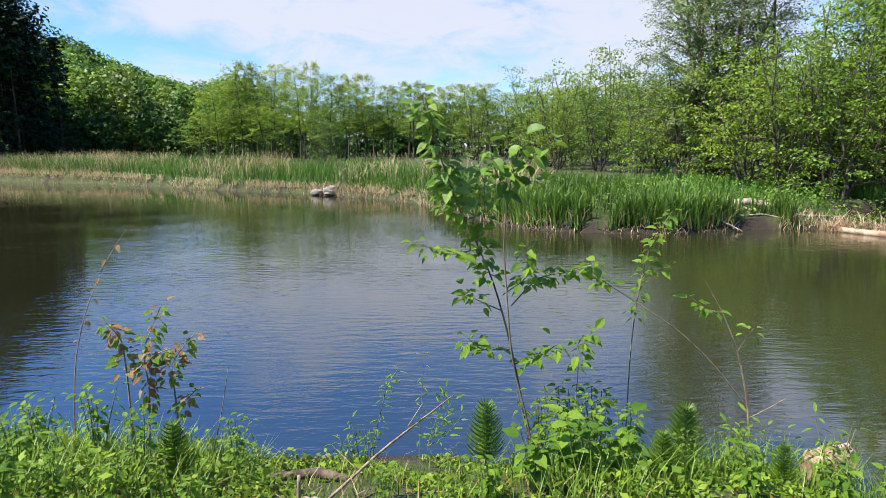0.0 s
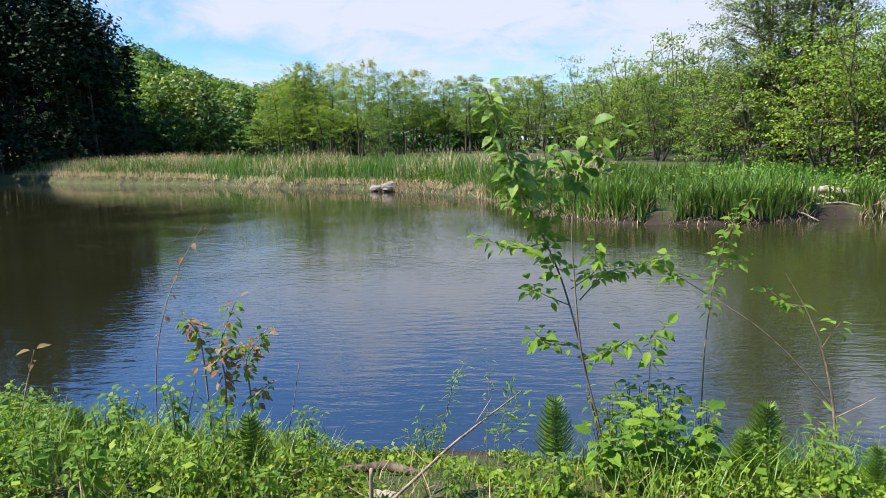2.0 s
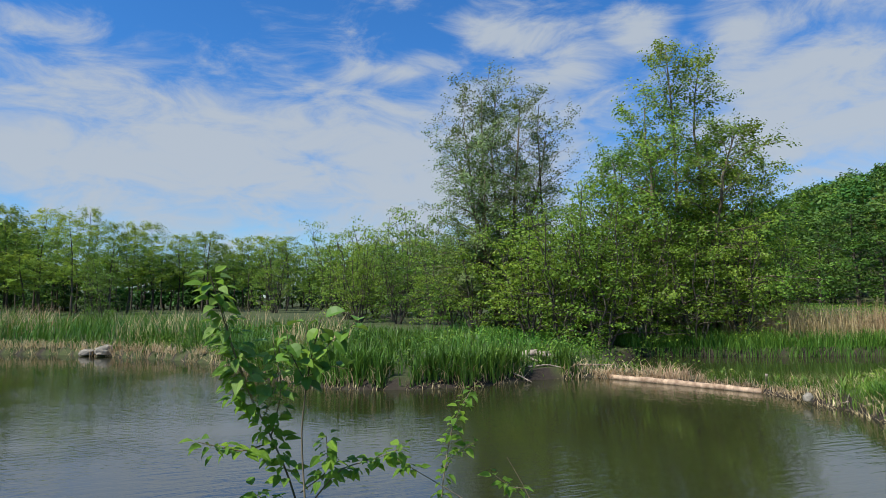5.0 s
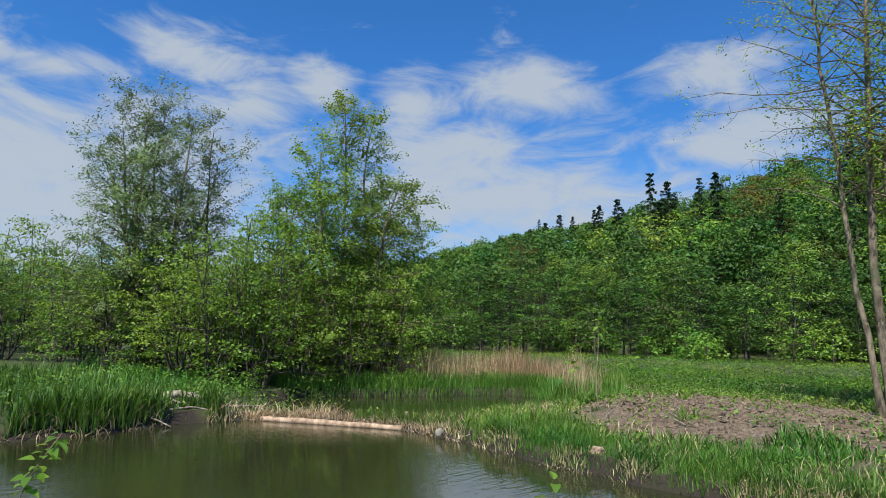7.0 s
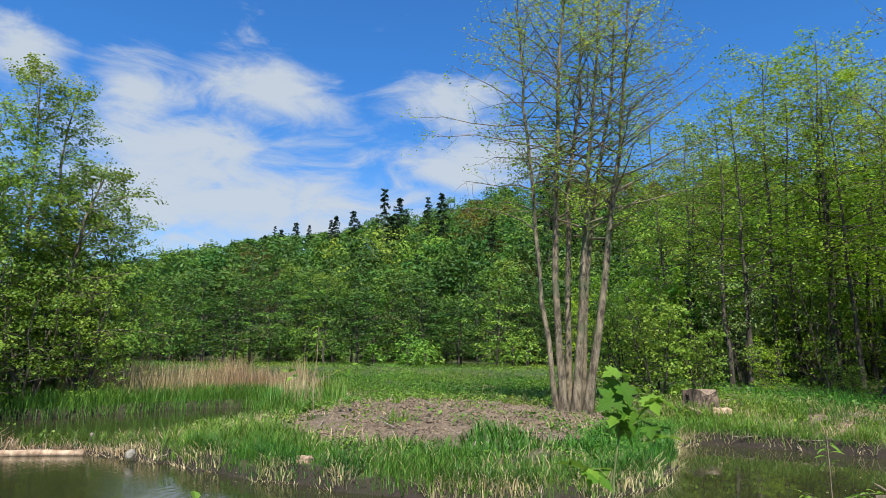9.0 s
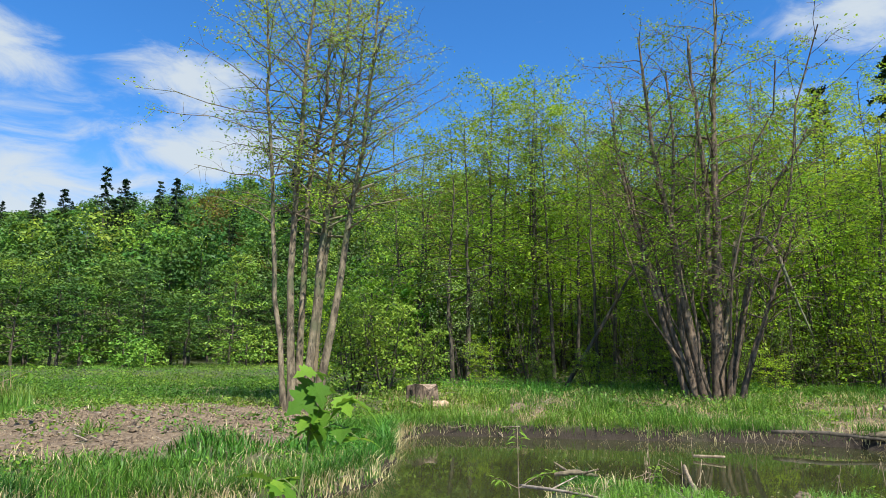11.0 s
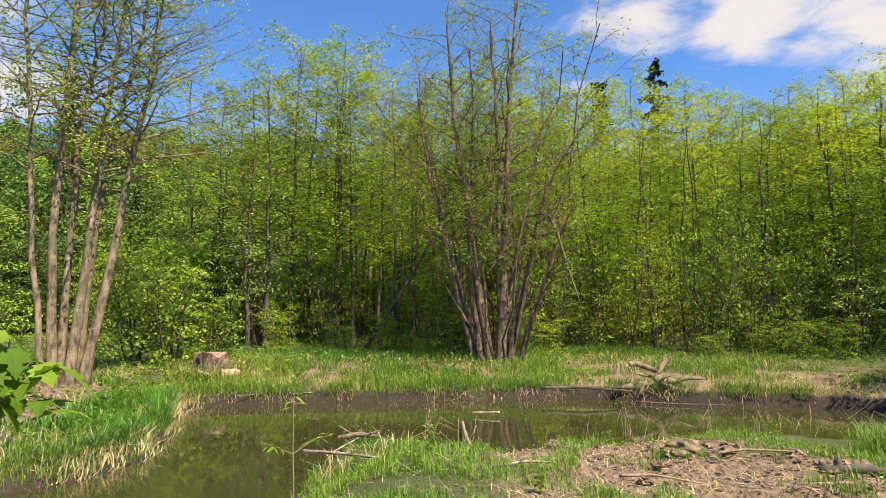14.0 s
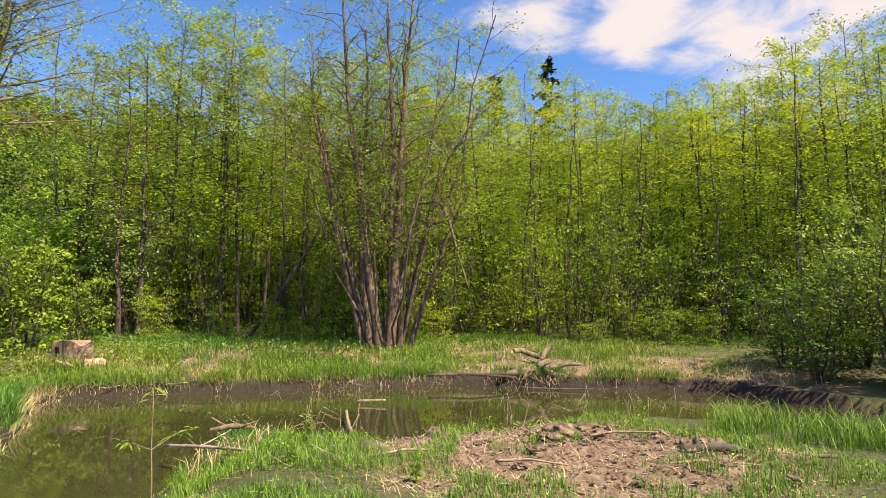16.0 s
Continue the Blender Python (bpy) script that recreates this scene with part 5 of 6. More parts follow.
brushwood(260, 12, 23, 0.5, 12, lambda x, y, d: d > 0.3, 41, 0.6, "dead sticks strewn over the bare mound")
brushwood(120, 9.6, 21, 0, 16, lambda x, y, d: (d > -0.15) & (d < 0.35), 42, 0.5, "dead sticks along the peninsula's waterline")
brushwood(220, 12, 27, -16, 0, lambda x, y, d: (d > -0.1) & (d < 5), 43, 0.6, "dead sticks on the bank before the wood")
brushwood(130, 4, 12, -10, -1, lambda x, y, d: d > 0.1, 44, 0.3, "short dead sticks on the dug near bank")

# Thin growth on the inner peninsula and the cleared ground behind it.
x, y, d = scatter(g, 60000, 10, 30, 1, 16, lambda x, y, d: (d > 1.4) & (d < 14) & (bareness(x, y, d) < 0.4) & (patchy(x, y, 1.3) > 0.35))
blades(g, x, y, g.uniform(0.08, 0.4, len(x)) * (0.3 + patchy(x, y, 1.3)), 0.03, 0.6, GRASS, "grass", "rough grass on the cleared ground")
x, y, d = scatter(g, 5000, 10, 30, 1, 16, lambda x, y, d: (bareness(x, y, d) < 0.4) & (d > 1.0) & (d < 14) & (patchy(x + 1, y, 1.1) > 0.4))
blades(g, x, y, g.uniform(0.1, 0.4, len(x)), 0.02, 0.8, STRAW, "dry_grass", "dry straw blades on the cleared ground")

# ---- near plants ----


def leaf_mesh(name, mat, outline, fold=0.38, curl=0.3):
    """One leaf of unit length along +x: two halves folded along the midrib. outline: (along, half width) rows."""
    rows = [(0.0, 0.0)] + list(outline) + [(1.0, 0.0)]
    mid = [(u, 0.0, -curl * u * u) for u, _ in rows]
    V, F = list(mid), []
    k = len(rows)
    for side in (1, -1):
        idx = [0] + [len(V) + i for i in range(k - 2)] + [k - 1]
        V += [(u, side * w, -curl * u * u + fold * w) for u, w in outline]
        for i in range(k - 1):
            f = [i, i + 1, idx[i + 1], idx[i]]
            f = list(dict.fromkeys(f))
            F.append(f if side > 0 else f[::-1])
    me = bpy.data.meshes.new(name)
    me.from_pydata(V, [], F)
    me.materials.append(mat)
    return me


OVATE = [(0.12, 0.16), (0.34, 0.29), (0.6, 0.25), (0.84, 0.11)]
NARROW = [(0.2, 0.1), (0.5, 0.13), (0.8, 0.07)]
LEAF_OV = leaf_mesh("leaf", LEAF_FRESH, OVATE)
LEAF_ROUND = leaf_mesh("leaf_round", LEAF_WOOD, [(0.1, 0.26), (0.34, 0.42), (0.64, 0.38), (0.88, 0.17)])
LEAF_TOP = leaf_mesh("leaf_top", LEAF_PALE, OVATE)
LEAF_OV_RED = leaf_mesh("leaf_red", LEAF_RED, OVATE)
LEAF_NA = leaf_mesh("leaf_narrow", LEAF_FRESH, NARROW)
LEAF_TOOTHED = leaf_mesh("leaf_toothed", LEAF_NEAR, [(0.08, 0.2), (0.14, 0.17), (0.22, 0.31), (0.3, 0.28), (0.38, 0.34), (0.46, 0.3), (0.54, 0.31), (0.62, 0.24), (0.7, 0.22), (0.78, 0.14), (0.88, 0.08)], 0.2, 0.2)
# Five-lobed maple leaf.
LEAF_MAPLE = leaf_mesh("leaf_lobed", LEAF_NEAR, [(-0.08, 0.12), (-0.1, 0.34), (0.06, 0.3), (0.12, 0.46), (0.2, 0.58), (0.3, 0.44), (0.44, 0.6), (0.5, 0.42), (0.42, 0.2), (0.6, 0.22), (0.66, 0.3), (0.76, 0.17), (0.88, 0.08)], 0.15, 0.3)


def add_leaf(parent, me, p, d, up, size):
    d = Vector(d).normalized()
    s = Vector(up).cross(d)
    s = s.normalized() if s.length > 1e-4 else Vector((1, 0, 0))
    n = d.cross(s)
    ob = new("leaf", me)
    ob.parent = parent
    ob.matrix_basis = Matrix(((d.x, s.x, n.x, p[0]), (d.y, s.y, n.y, p[1]), (d.z, s.z, n.z, p[2]), (0, 0, 0, 1))) @ Matrix.Diagonal((size, size, size, 1))
    return ob


def stem_line(points, r0, r1):
    p = np.array(points, float)
    s = np.linspace(0, len(p) - 1, len(p) * 3)
    q = np.stack([np.interp(s, np.arange(len(p)), p[:, k]) for k in range(3)], 1)
    q[1:-1] = (q[:-2] + 2 * q[1:-1] + q[2:]) / 4
    return np.column_stack([q, np.linspace(r0, r1, len(q))])


def plant(name, label, stems, me, category="plant", seed=0, step=0.07, size=0.08, start=0.35, pairs=True, mat=None, droop=0.2, group="", mixed=None, spread=0.03, grounded=True):
    """A young plant: each stem a part, every leaf a part. stems: (points, r0, r1, leafy, start) rows in world metres."""
    rng = random.Random(seed)
    base = stems[0][0][0]
    ob = thing(name, label, category, group)
    z0 = on_ground(base[0], base[1], 0.03) if grounded else base[2]
    ob.location = (base[0], base[1], z0)
    for j, (pts, r0, r1, leafy, st, *own) in enumerate(stems):
        pts = [tuple(p) for p in pts]
        if j == 0 and grounded:
            pts = [(base[0], base[1], z0)] + ([p for p in pts if p[2] > z0 + 0.06])
        ln = stem_line([(p[0] - base[0], p[1] - base[1], p[2] - z0) for p in pts], r0, r1)
        V, F = tubes([ln], 6)
        stem = part_of("stem", mesh_of("stem", V, [F], mat or STEM, True), ob)
        if not leafy:
            continue
        L = float(np.linalg.norm(np.diff(ln[:, :3], axis=0), axis=1).sum())
        big, gap, kind = own if own else (size, step, me)
        k = max(2, int(L * (1 - st) / gap))
        turn = rng.uniform(0, 6.28)
        for i in range(k):
            f = st + (1 - st) * (i + 1) / k
            p = at_frac(ln, min(f, 0.999))[:3]
            turn += 1.57 + rng.uniform(-0.4, 0.4)
            for q in range(2 if pairs else 1):
                a = turn + math.pi * q + rng.uniform(-0.4, 0.4)
                el = rng.uniform(-0.5, 0.55) - droop
                d = (math.cos(a) * math.cos(el), math.sin(a) * math.cos(el), math.sin(el) + (0.6 if i == k - 1 else 0))
                off = rng.uniform(0.3, 1) * spread
                mm = mixed if mixed and rng.random() < 0.45 else kind
                add_leaf(stem, mm, (p[0] + d[0] * off, p[1] + d[1] * off, p[2] + d[2] * off), d, (rng.uniform(-0.5, 0.5), rng.uniform(-0.9, 0.2), 1), big * rng.uniform(0.6, 1.25))
    return ob


S1 = [(0.54, 3.71, 0.31), (0.46, 3.7, 0.72), (0.39, 3.68, 1.06), (0.3, 3.67, 1.38), (0.2, 3.65, 1.62), (0.08, 3.6, 1.86), (-0.01, 3.55, 2.13), (-0.11, 3.5, 2.47)]
plant("sapling", "slender young tree with fresh bright green leaves", [
    (S1, 0.009, 0.003, True, 0.5),
    ([(0.1, 3.6, 1.84), (0.0, 3.56, 2.1), (-0.09, 3.5, 2.46)], 0.003, 0.002, True, 0.05, 0.095, 0.032, LEAF_TOP),
    ([(0.16, 3.62, 1.72), (0.24, 3.58, 1.95), (0.2, 3.55, 2.12)], 0.003, 0.002, True, 0.1, 0.095, 0.045, LEAF_TOP),
    ([(0.2, 3.65, 1.62), (0.25, 3.65, 1.83), (0.24, 3.65, 2.09)], 0.005, 0.002, True, 0.1),
    ([(0.14, 3.63, 1.75), (0.0, 3.6, 1.85), (0.02, 3.58, 2.02)], 0.005, 0.002, True, 0.2),
    ([(0.22, 3.66, 1.59), (0.05, 3.6, 1.56), (-0.16, 3.55, 1.64)], 0.005, 0.002, True, 0.35),
    ([(0.41, 3.68, 1.23), (0.57, 3.71, 1.4), (0.78, 3.72, 1.43), (0.95, 3.73, 1.48)], 0.005, 0.002, True, 0.2),
    ([(0.35, 3.68, 1.2), (0.2, 3.62, 1.28), (0.12, 3.6, 1.34)], 0.004, 0.002, True, 0.4),
    ([(0.4, 3.69, 0.95), (0.22, 3.6, 0.98), (0.14, 3.58, 1.06)], 0.005, 0.002, True, 0.1),
    ([(0.42, 3.69, 0.85), (0.6, 3.6, 0.95), (0.68, 3.58, 1.02)], 0.005, 0.002, True, 0.1),
    ([(0.36, 3.68, 1.3), (0.5, 3.6, 1.42), (0.48, 3.56, 1.62)], 0.004, 0.002, True, 0.3)], LEAF_OV, "sapling", 3, 0.017, 0.075, mat=BARK_BROWN, spread=0.06)
plant("sapling", "young hazel stem with large soft grey-green leaves", [
    ([(0.51, 3.47, 0.49), (0.39, 3.48, 0.95), (0.36, 3.49, 1.35), (0.34, 3.49, 1.68), (0.38, 3.48, 2.0), (0.44, 3.48, 2.24)], 0.008, 0.003, True, 0.76),
    ([(0.39, 3.48, 2.02), (0.52, 3.46, 2.15), (0.62, 3.45, 2.22)], 0.003, 0.002, True, 0.1),
    ([(0.38, 3.48, 1.95), (0.48, 3.46, 2.0), (0.56, 3.45, 1.98)], 0.003, 0.002, True, 0.3),
    ([(0.37, 3.48, 1.9), (0.28, 3.46, 2.08), (0.26, 3.45, 2.2)], 0.003, 0.002, True, 0.2)], LEAF_ROUND, "sapling", 8, 0.05, 0.085, mat=BARK_BROWN, droop=0.35)
plant("willow_shoot", "thin willow shoot with a few pale green leaves", [
    ([(1.21, 3.92, 0.4), (1.22, 3.92, 0.86), (1.25, 3.91, 1.24), (1.31, 3.89, 1.57), (1.43, 3.85, 1.78)], 0.006, 0.002, True, 0.5),
    ([(1.25, 3.91, 1.26), (1.33, 3.9, 1.38), (1.45, 3.9, 1.42)], 0.003, 0.002, True, 0.3)], LEAF_OV, "shoot", 4, 0.03, 0.065, mat=TWIG)
plant("shoot", "pale bare shoot with leaf tufts near its tips", [
    ([(2.0, 3.81, 0.19), (1.96, 3.83, 0.57), (1.89, 3.85, 0.87), (1.79, 3.86, 1.11), (1.66, 3.86, 1.33)], 0.010, 0.002, False, 0.9),
    ([(1.95, 3.83, 0.51), (1.73, 3.83, 0.79), (1.49, 3.82, 1.02), (1.16, 3.83, 1.24), (0.93, 3.84, 1.39)], 0.006, 0.002, True, 0.86),
    ([(1.89, 3.84, 0.87), (1.91, 3.8, 0.96), (1.95, 3.78, 1.04)], 0.004, 0.002, True, 0.6),
    ([(1.78, 3.86, 1.12), (1.68, 3.86, 1.14), (1.58, 3.86, 1.22)], 0.003, 0.002, True, 0.0),
    ([(1.98, 3.82, 0.42), (2.1, 3.8, 0.5), (2.2, 3.8, 0.56)], 0.004, 0.002, False, 0.0)], LEAF_OV, "shoot", 5, 0.022, 0.07, mat=TWIG, spread=0.05)
plant("shoot", "small green shoot with bright leaf clusters", [
    ([(0.77, 3.52, 0.55), (0.79, 3.52, 0.86), (0.79, 3.52, 1.03), (0.87, 3.5, 1.12)], 0.004, 0.002, True, 0.5)], LEAF_OV, "shoot", 6, 0.035, 0.075, mat=TWIG)
plant("dogwood", "young dogwood with green and coppery red leaves", [
    ([(-1.68, 3.3, 0.53), (-1.65, 3.31, 0.87), (-1.67, 3.3, 1.1), (-1.57, 3.36, 1.34)], 0.007, 0.002, True, 0.4),
    ([(-1.53, 3.37, 0.5), (-1.54, 3.37, 0.84), (-1.55, 3.36, 1.0), (-1.42, 3.42, 1.16)], 0.006, 0.002, True, 0.45),
    ([(-1.77, 3.31, 0.57), (-1.77, 3.31, 0.97), (-1.78, 3.31, 1.17), (-1.84, 3.27, 1.27)], 0.006, 0.002, True, 0.35),
    ([(-1.56, 3.3, 0.57), (-1.5, 3.33, 0.76), (-1.42, 3.37, 0.84)], 0.004, 0.002, True, 0.4),
    ([(-1.66, 3.3, 1.0), (-1.6, 3.28, 1.08), (-1.5, 3.27, 1.12)], 0.003, 0.002, True, 0.2)], LEAF_OV, "shrub", 7, 0.015, 0.058, spread=0.05, mat=TWIG, mixed=LEAF_OV_RED, droop=0.35)
plant("dry_stem", "tall dry stalk with a withered tip", [
    ([(-2.36, 3.72, 0.43), (-2.32, 3.74, 0.89), (-2.25, 3.79, 1.2), (-2.13, 3.85, 1.5), (-2.01, 3.92, 1.7)], 0.0045, 0.002, True, 0.4)], LEAF_OV_RED, "stalk", 9, 0.13, 0.05, pairs=False, mat=TWIG, droop=0.5)
plant("dry_stem", "dry brown stalk with a tuft of withered leaves", [
    ([(-2.95, 3.2, 0.5), (-2.85, 3.25, 0.85), (-2.8, 3.3, 1.08)], 0.006, 0.003, True, 0.75)], LEAF_OV_RED, "stalk", 10, 0.06, 0.07, mat=TWIG)
plant("maple_sapling", "young maple with large lobed bright green leaves", [
    ([(4.25, 0.55, 0.5), (4.26, 0.56, 1.4), (4.27, 0.54, 1.62), (4.28, 0.5, 1.86), (4.29, 0.49, 2.14)], 0.007, 0.004, True, 0.7),
    ([(4.28, 0.5, 1.9), (4.26, 0.4, 2.04), (4.24, 0.3, 2.0)], 0.003, 0.002, True, 0.3),
    ([(4.28, 0.5, 1.84), (4.24, 0.38, 1.9), (4.22, 0.26, 1.82)], 0.003, 0.002, True, 0.3),
    ([(4.27, 0.55, 1.58), (4.28, 0.62, 1.64), (4.28, 0.67, 1.62)], 0.003, 0.002, True, 0.4)], LEAF_MAPLE, "sapling", 12, 0.075, 0.14, droop=0.55, mat=STEM)
plant("shoot", "thin shoot with yellow-green tip leaves", [
    ([(3.0, 2.2, 0.5), (3.0, 2.2, 1.1), (3.01, 2.19, 1.34), (3.03, 2.14, 1.6)], 0.004, 0.002, True, 0.8),
    ([(3.0, 2.2, 1.2), (3.12, 2.0, 1.4), (3.2, 1.8, 1.5)], 0.003, 0.002, True, 0.7)], LEAF_OV, "shoot", 13, 0.08, 0.085, mat=STEM)
plant("sapling", "young sapling with a few broad leaves on the peninsula", [
    ([(15.0, 8.2, 0.6), (15.0, 8.25, 1.4), (15.05, 8.2, 2.1), (15.0, 8.18, 2.85)], 0.018, 0.006, True, 0.72),
    ([(15.0, 8.2, 1.5), (15.3, 7.7, 1.75), (15.4, 7.4, 1.9)], 0.008, 0.004, True, 0.4),
    ([(15.0, 8.2, 1.2), (14.8, 8.6, 1.5), (14.7, 8.8, 1.7)], 0.008, 0.004, True, 0.5)], LEAF_OV, "sapling", 14, 0.16, 0.24, mat=TWIG)
plant("sapling", "small ash sapling beside the channel", [
    ([(8.25, -1.42, 0.4), (8.25, -1.4, 0.8), (8.24, -1.4, 1.15), (8.26, -1.4, 1.45)], 0.009, 0.003, True, 0.75),
    ([(8.24, -1.4, 0.75), (8.1, -1.2, 0.86), (8.05, -1.1, 0.9)], 0.004, 0.002, True, 0.3),
    ([(8.24, -1.4, 0.75), (8.3, -1.65, 0.88), (8.3, -1.8, 0.9)], 0.004, 0.002, True, 0.3)], LEAF_NA, "sapling", 15, 0.05, 0.12, mat=TWIG)


plant("bedstraw", "thin green stalk with small whorled leaves", [
    ([(-0.47, 3.74, 0.3), (-0.4, 3.75, 0.57), (-0.37, 3.75, 0.7), (-0.3, 3.76, 0.8)], 0.004, 0.002, True, 0.2)], LEAF_NA, "plant", 21, 0.03, 0.05, mat=STEM, droop=0.0)
plant("bedstraw", "tall thin green stalk with narrow leaves", [
    ([(-0.17, 3.76, 0.3), (-0.15, 3.76, 0.6), (-0.13, 3.76, 0.9)], 0.003, 0.001, True, 0.3)], LEAF_NA, "plant", 22, 0.06, 0.045, mat=STEM, droop=0.0)
plant("bedstraw", "arching pale green stalks with seed pods", [
    ([(-0.12, 3.76, 0.3), (-0.04, 3.76, 0.4), (0.04, 3.76, 0.58)], 0.003, 0.001, True, 0.3),
    ([(-0.12, 3.76, 0.28), (0.0, 3.74, 0.36), (0.1, 3.72, 0.5)], 0.003, 0.001, True, 0.3),
    ([(-0.12, 3.76, 0.28), (-0.06, 3.78, 0.45), (0.0, 3.8, 0.64)], 0.003, 0.001, True, 0.3)], LEAF_NA, "plant", 23, 0.03, 0.06, mat=STEM, droop=-0.5)
plant("dry_stem", "upright dry stalk beside the dogwood", [
    ([(-1.41, 3.5, 0.35), (-1.35, 3.53, 0.6), (-1.29, 3.55, 0.91)], 0.004, 0.002, False, 0.9)], LEAF_NA, "stalk", 24, mat=TWIG)


def herb(seed, h, me, size, label, step, stems=4, name="herb"):
    rng = random.Random(seed)
    rows = []
    for k in range(stems):
        a, s, hh = 6.28 * k / stems + rng.uniform(-0.4, 0.4), rng.uniform(0.05, 0.3) * h, h * rng.uniform(0.7, 1)
        rows.append(([(0.02 * math.cos(a), 0.02 * math.sin(a), 0), (s * 0.5 * math.cos(a), s * 0.5 * math.sin(a), hh * 0.55), (s * math.cos(a), s * math.sin(a), hh)], 0.004, 0.002, True, 0.15))
    return plant(name, label, rows, me, "herb", seed, step, size, group="herbs on the near bank", grounded=False)


def spread_copies(ob, spots, seed):
    rng = random.Random(seed)
    for i, (x, y, s) in enumerate(spots):
        m = Matrix.Translation((x, y, on_ground(x, y, 0.02))) @ Matrix.Rotation(rng.uniform(0, 6.28), 4, "Z")
        if i == 0:
            ob.matrix_basis = m
            ob.scale = (s, s, s)
        else:
            c = copy_thing(ob, m)
            c.scale = (s, s, s)


spread_copies(herb(41, 0.5, LEAF_TOOTHED, 0.11, "nettle-like herb with large toothed leaves", 0.08, 5, "dead_nettle"), [(0.66, 2.85, 0.85), (0.9, 2.95, 0.9), (0.42, 2.75, 0.75), (-2.2, 2.9, 0.55), (1.9, 2.8, 0.6)], 1)
spread_copies(herb(42, 0.55, LEAF_OV, 0.05, "leafy green bankside herb", 0.05, 6), [(-1.9, 3.2, 1.0), (-2.3, 3.3, 0.9), (-2.05, 2.8, 0.8), (-1.5, 2.9, 0.85), (-1.15, 3.2, 0.75), (0.75, 3.65, 1.2), (0.95, 3.75, 1.2), (0.55, 3.5, 1.1), (0.8, 3.35, 1.05), (1.05, 3.35, 0.95), (0.62, 3.2, 0.9), (1.7, 3.4, 0.8), (2.1, 3.2, 0.7), (-2.7, 3.1, 0.8), (-3.1, 3.4, 0.9), (-2.6, 2.5, 0.6), (-1.7, 2.5, 0.6), (-1.3, 2.6, 0.6), (1.25, 3.0, 0.7)], 2)
spread_copies(herb(43, 0.42, LEAF_NA, 0.066, "green herb with narrow pointed leaves", 0.045, 5), [(-0.5, 3.6, 0.9), (-0.62, 3.5, 0.7), (0.02, 3.5, 0.5), (1.55, 3.2, 0.9), (1.85, 3.55, 1.0), (2.1, 3.5, 0.9), (-2.5, 2.9, 0.8), (-3.3, 3.0, 0.9), (-1.0, 2.9, 0.7), (2.35, 3.5, 1.3)], 3)
spread_copies(herb(44, 0.3, LEAF_OV, 0.05, "low pale green weed", 0.035, 6), [(-2.3, 2.6, 1.1), (-1.9, 2.45, 1.2), (-1.5, 2.55, 1.0), (-1.1, 2.5, 0.9), (-2.7, 2.75, 1.2), (-0.3, 2.7, 0.7), (0.2, 2.6, 0.8), (1.5, 2.8, 0.9), (2.0, 2.5, 0.9), (12.0, -3.2, 1.2), (8.6, -3.2, 1.0), (7.6, -2.6, 1.0), (9.3, -2.4, 1.2), (7.1, -7.4, 0.9), (8.2, -5.6, 1.0), (6.4, -3.4, 1.0)], 4)


def horsetail(label="bright green horsetail with whorls of thin branches"):
    ob = thing("horsetail", label, "plant", "horsetails on the near bank")
    V, F = tubes([np.array([[0, 0, 0, 0.006], [0.005, 0, 0.2, 0.005], [0, 0.005, 0.42, 0.003]])], 6)
    part_of("stem", mesh_of("stem", V, [F], STEM, True), ob)
    rng = np.random.default_rng(5)
    for k in range(13):
        z, L = 0.1 + 0.025 * k, 0.11 * (1 - (k / 16) ** 1.6)
        lines = []
        for i in range(20):
            a = 6.283 * (i + 0.5 * (k % 2)) / 20 + rng.normal() * 0.08
            c, s = math.cos(a), math.sin(a)
            lines.append(np.array([[0, 0, z, 0.0028], [c * L * 0.6, s * L * 0.6, z + L * 0.3, 0.0024], [c * L, s * L, z + L * 0.75, 0.0012]]))
        V, F = tubes(lines, 3)
        tagged(part_of("whorl", mesh_of("whorl", V, [F], LEAF_FRESH), ob), kind="stuff")
    return ob


spread_copies(horsetail(), [(0.24, 3.5, 1.15), (1.33, 3.25, 1.2), (1.08, 2.9, 0.8), (-1.35, 2.9, 0.9), (-2.75, 3.5, 0.8), (1.75, 3.0, 0.7)], 6)

# ---- dead wood, stones and stumps ----


def wood_piece(name, label, lines, mat, category="wood", sides=10, x=None, y=None, part="limb", flat=False):
    """Dead wood: every limb a part, at its place in the world."""
    bx, by = (lines[0][0][0], lines[0][0][1]) if x is None else (x, y)
    ob = thing(name, label, category)
    ob.location = (bx, by, 0)
    rng = np.random.default_rng(int(abs(bx * 100)) + 3)
    for ln in lines:
        p = np.array(ln, float)
        s = np.linspace(0, len(p) - 1, len(p) * 4)
        q = np.stack([np.interp(s, np.arange(len(p)), p[:, k]) for k in range(4)], 1)
        q[:, :3] += rng.normal(size=(len(q), 3)) * q[:, 3:4] * 0.07
        q[:, 3] *= rng.uniform(0.9, 1.08, len(q))
        q[:, 0] -= bx
        q[:, 1] -= by
        V, F = capped([q], sides)
        part_of(part, mesh_of(part, V, F, mat, part != "block"), ob)
    return ob


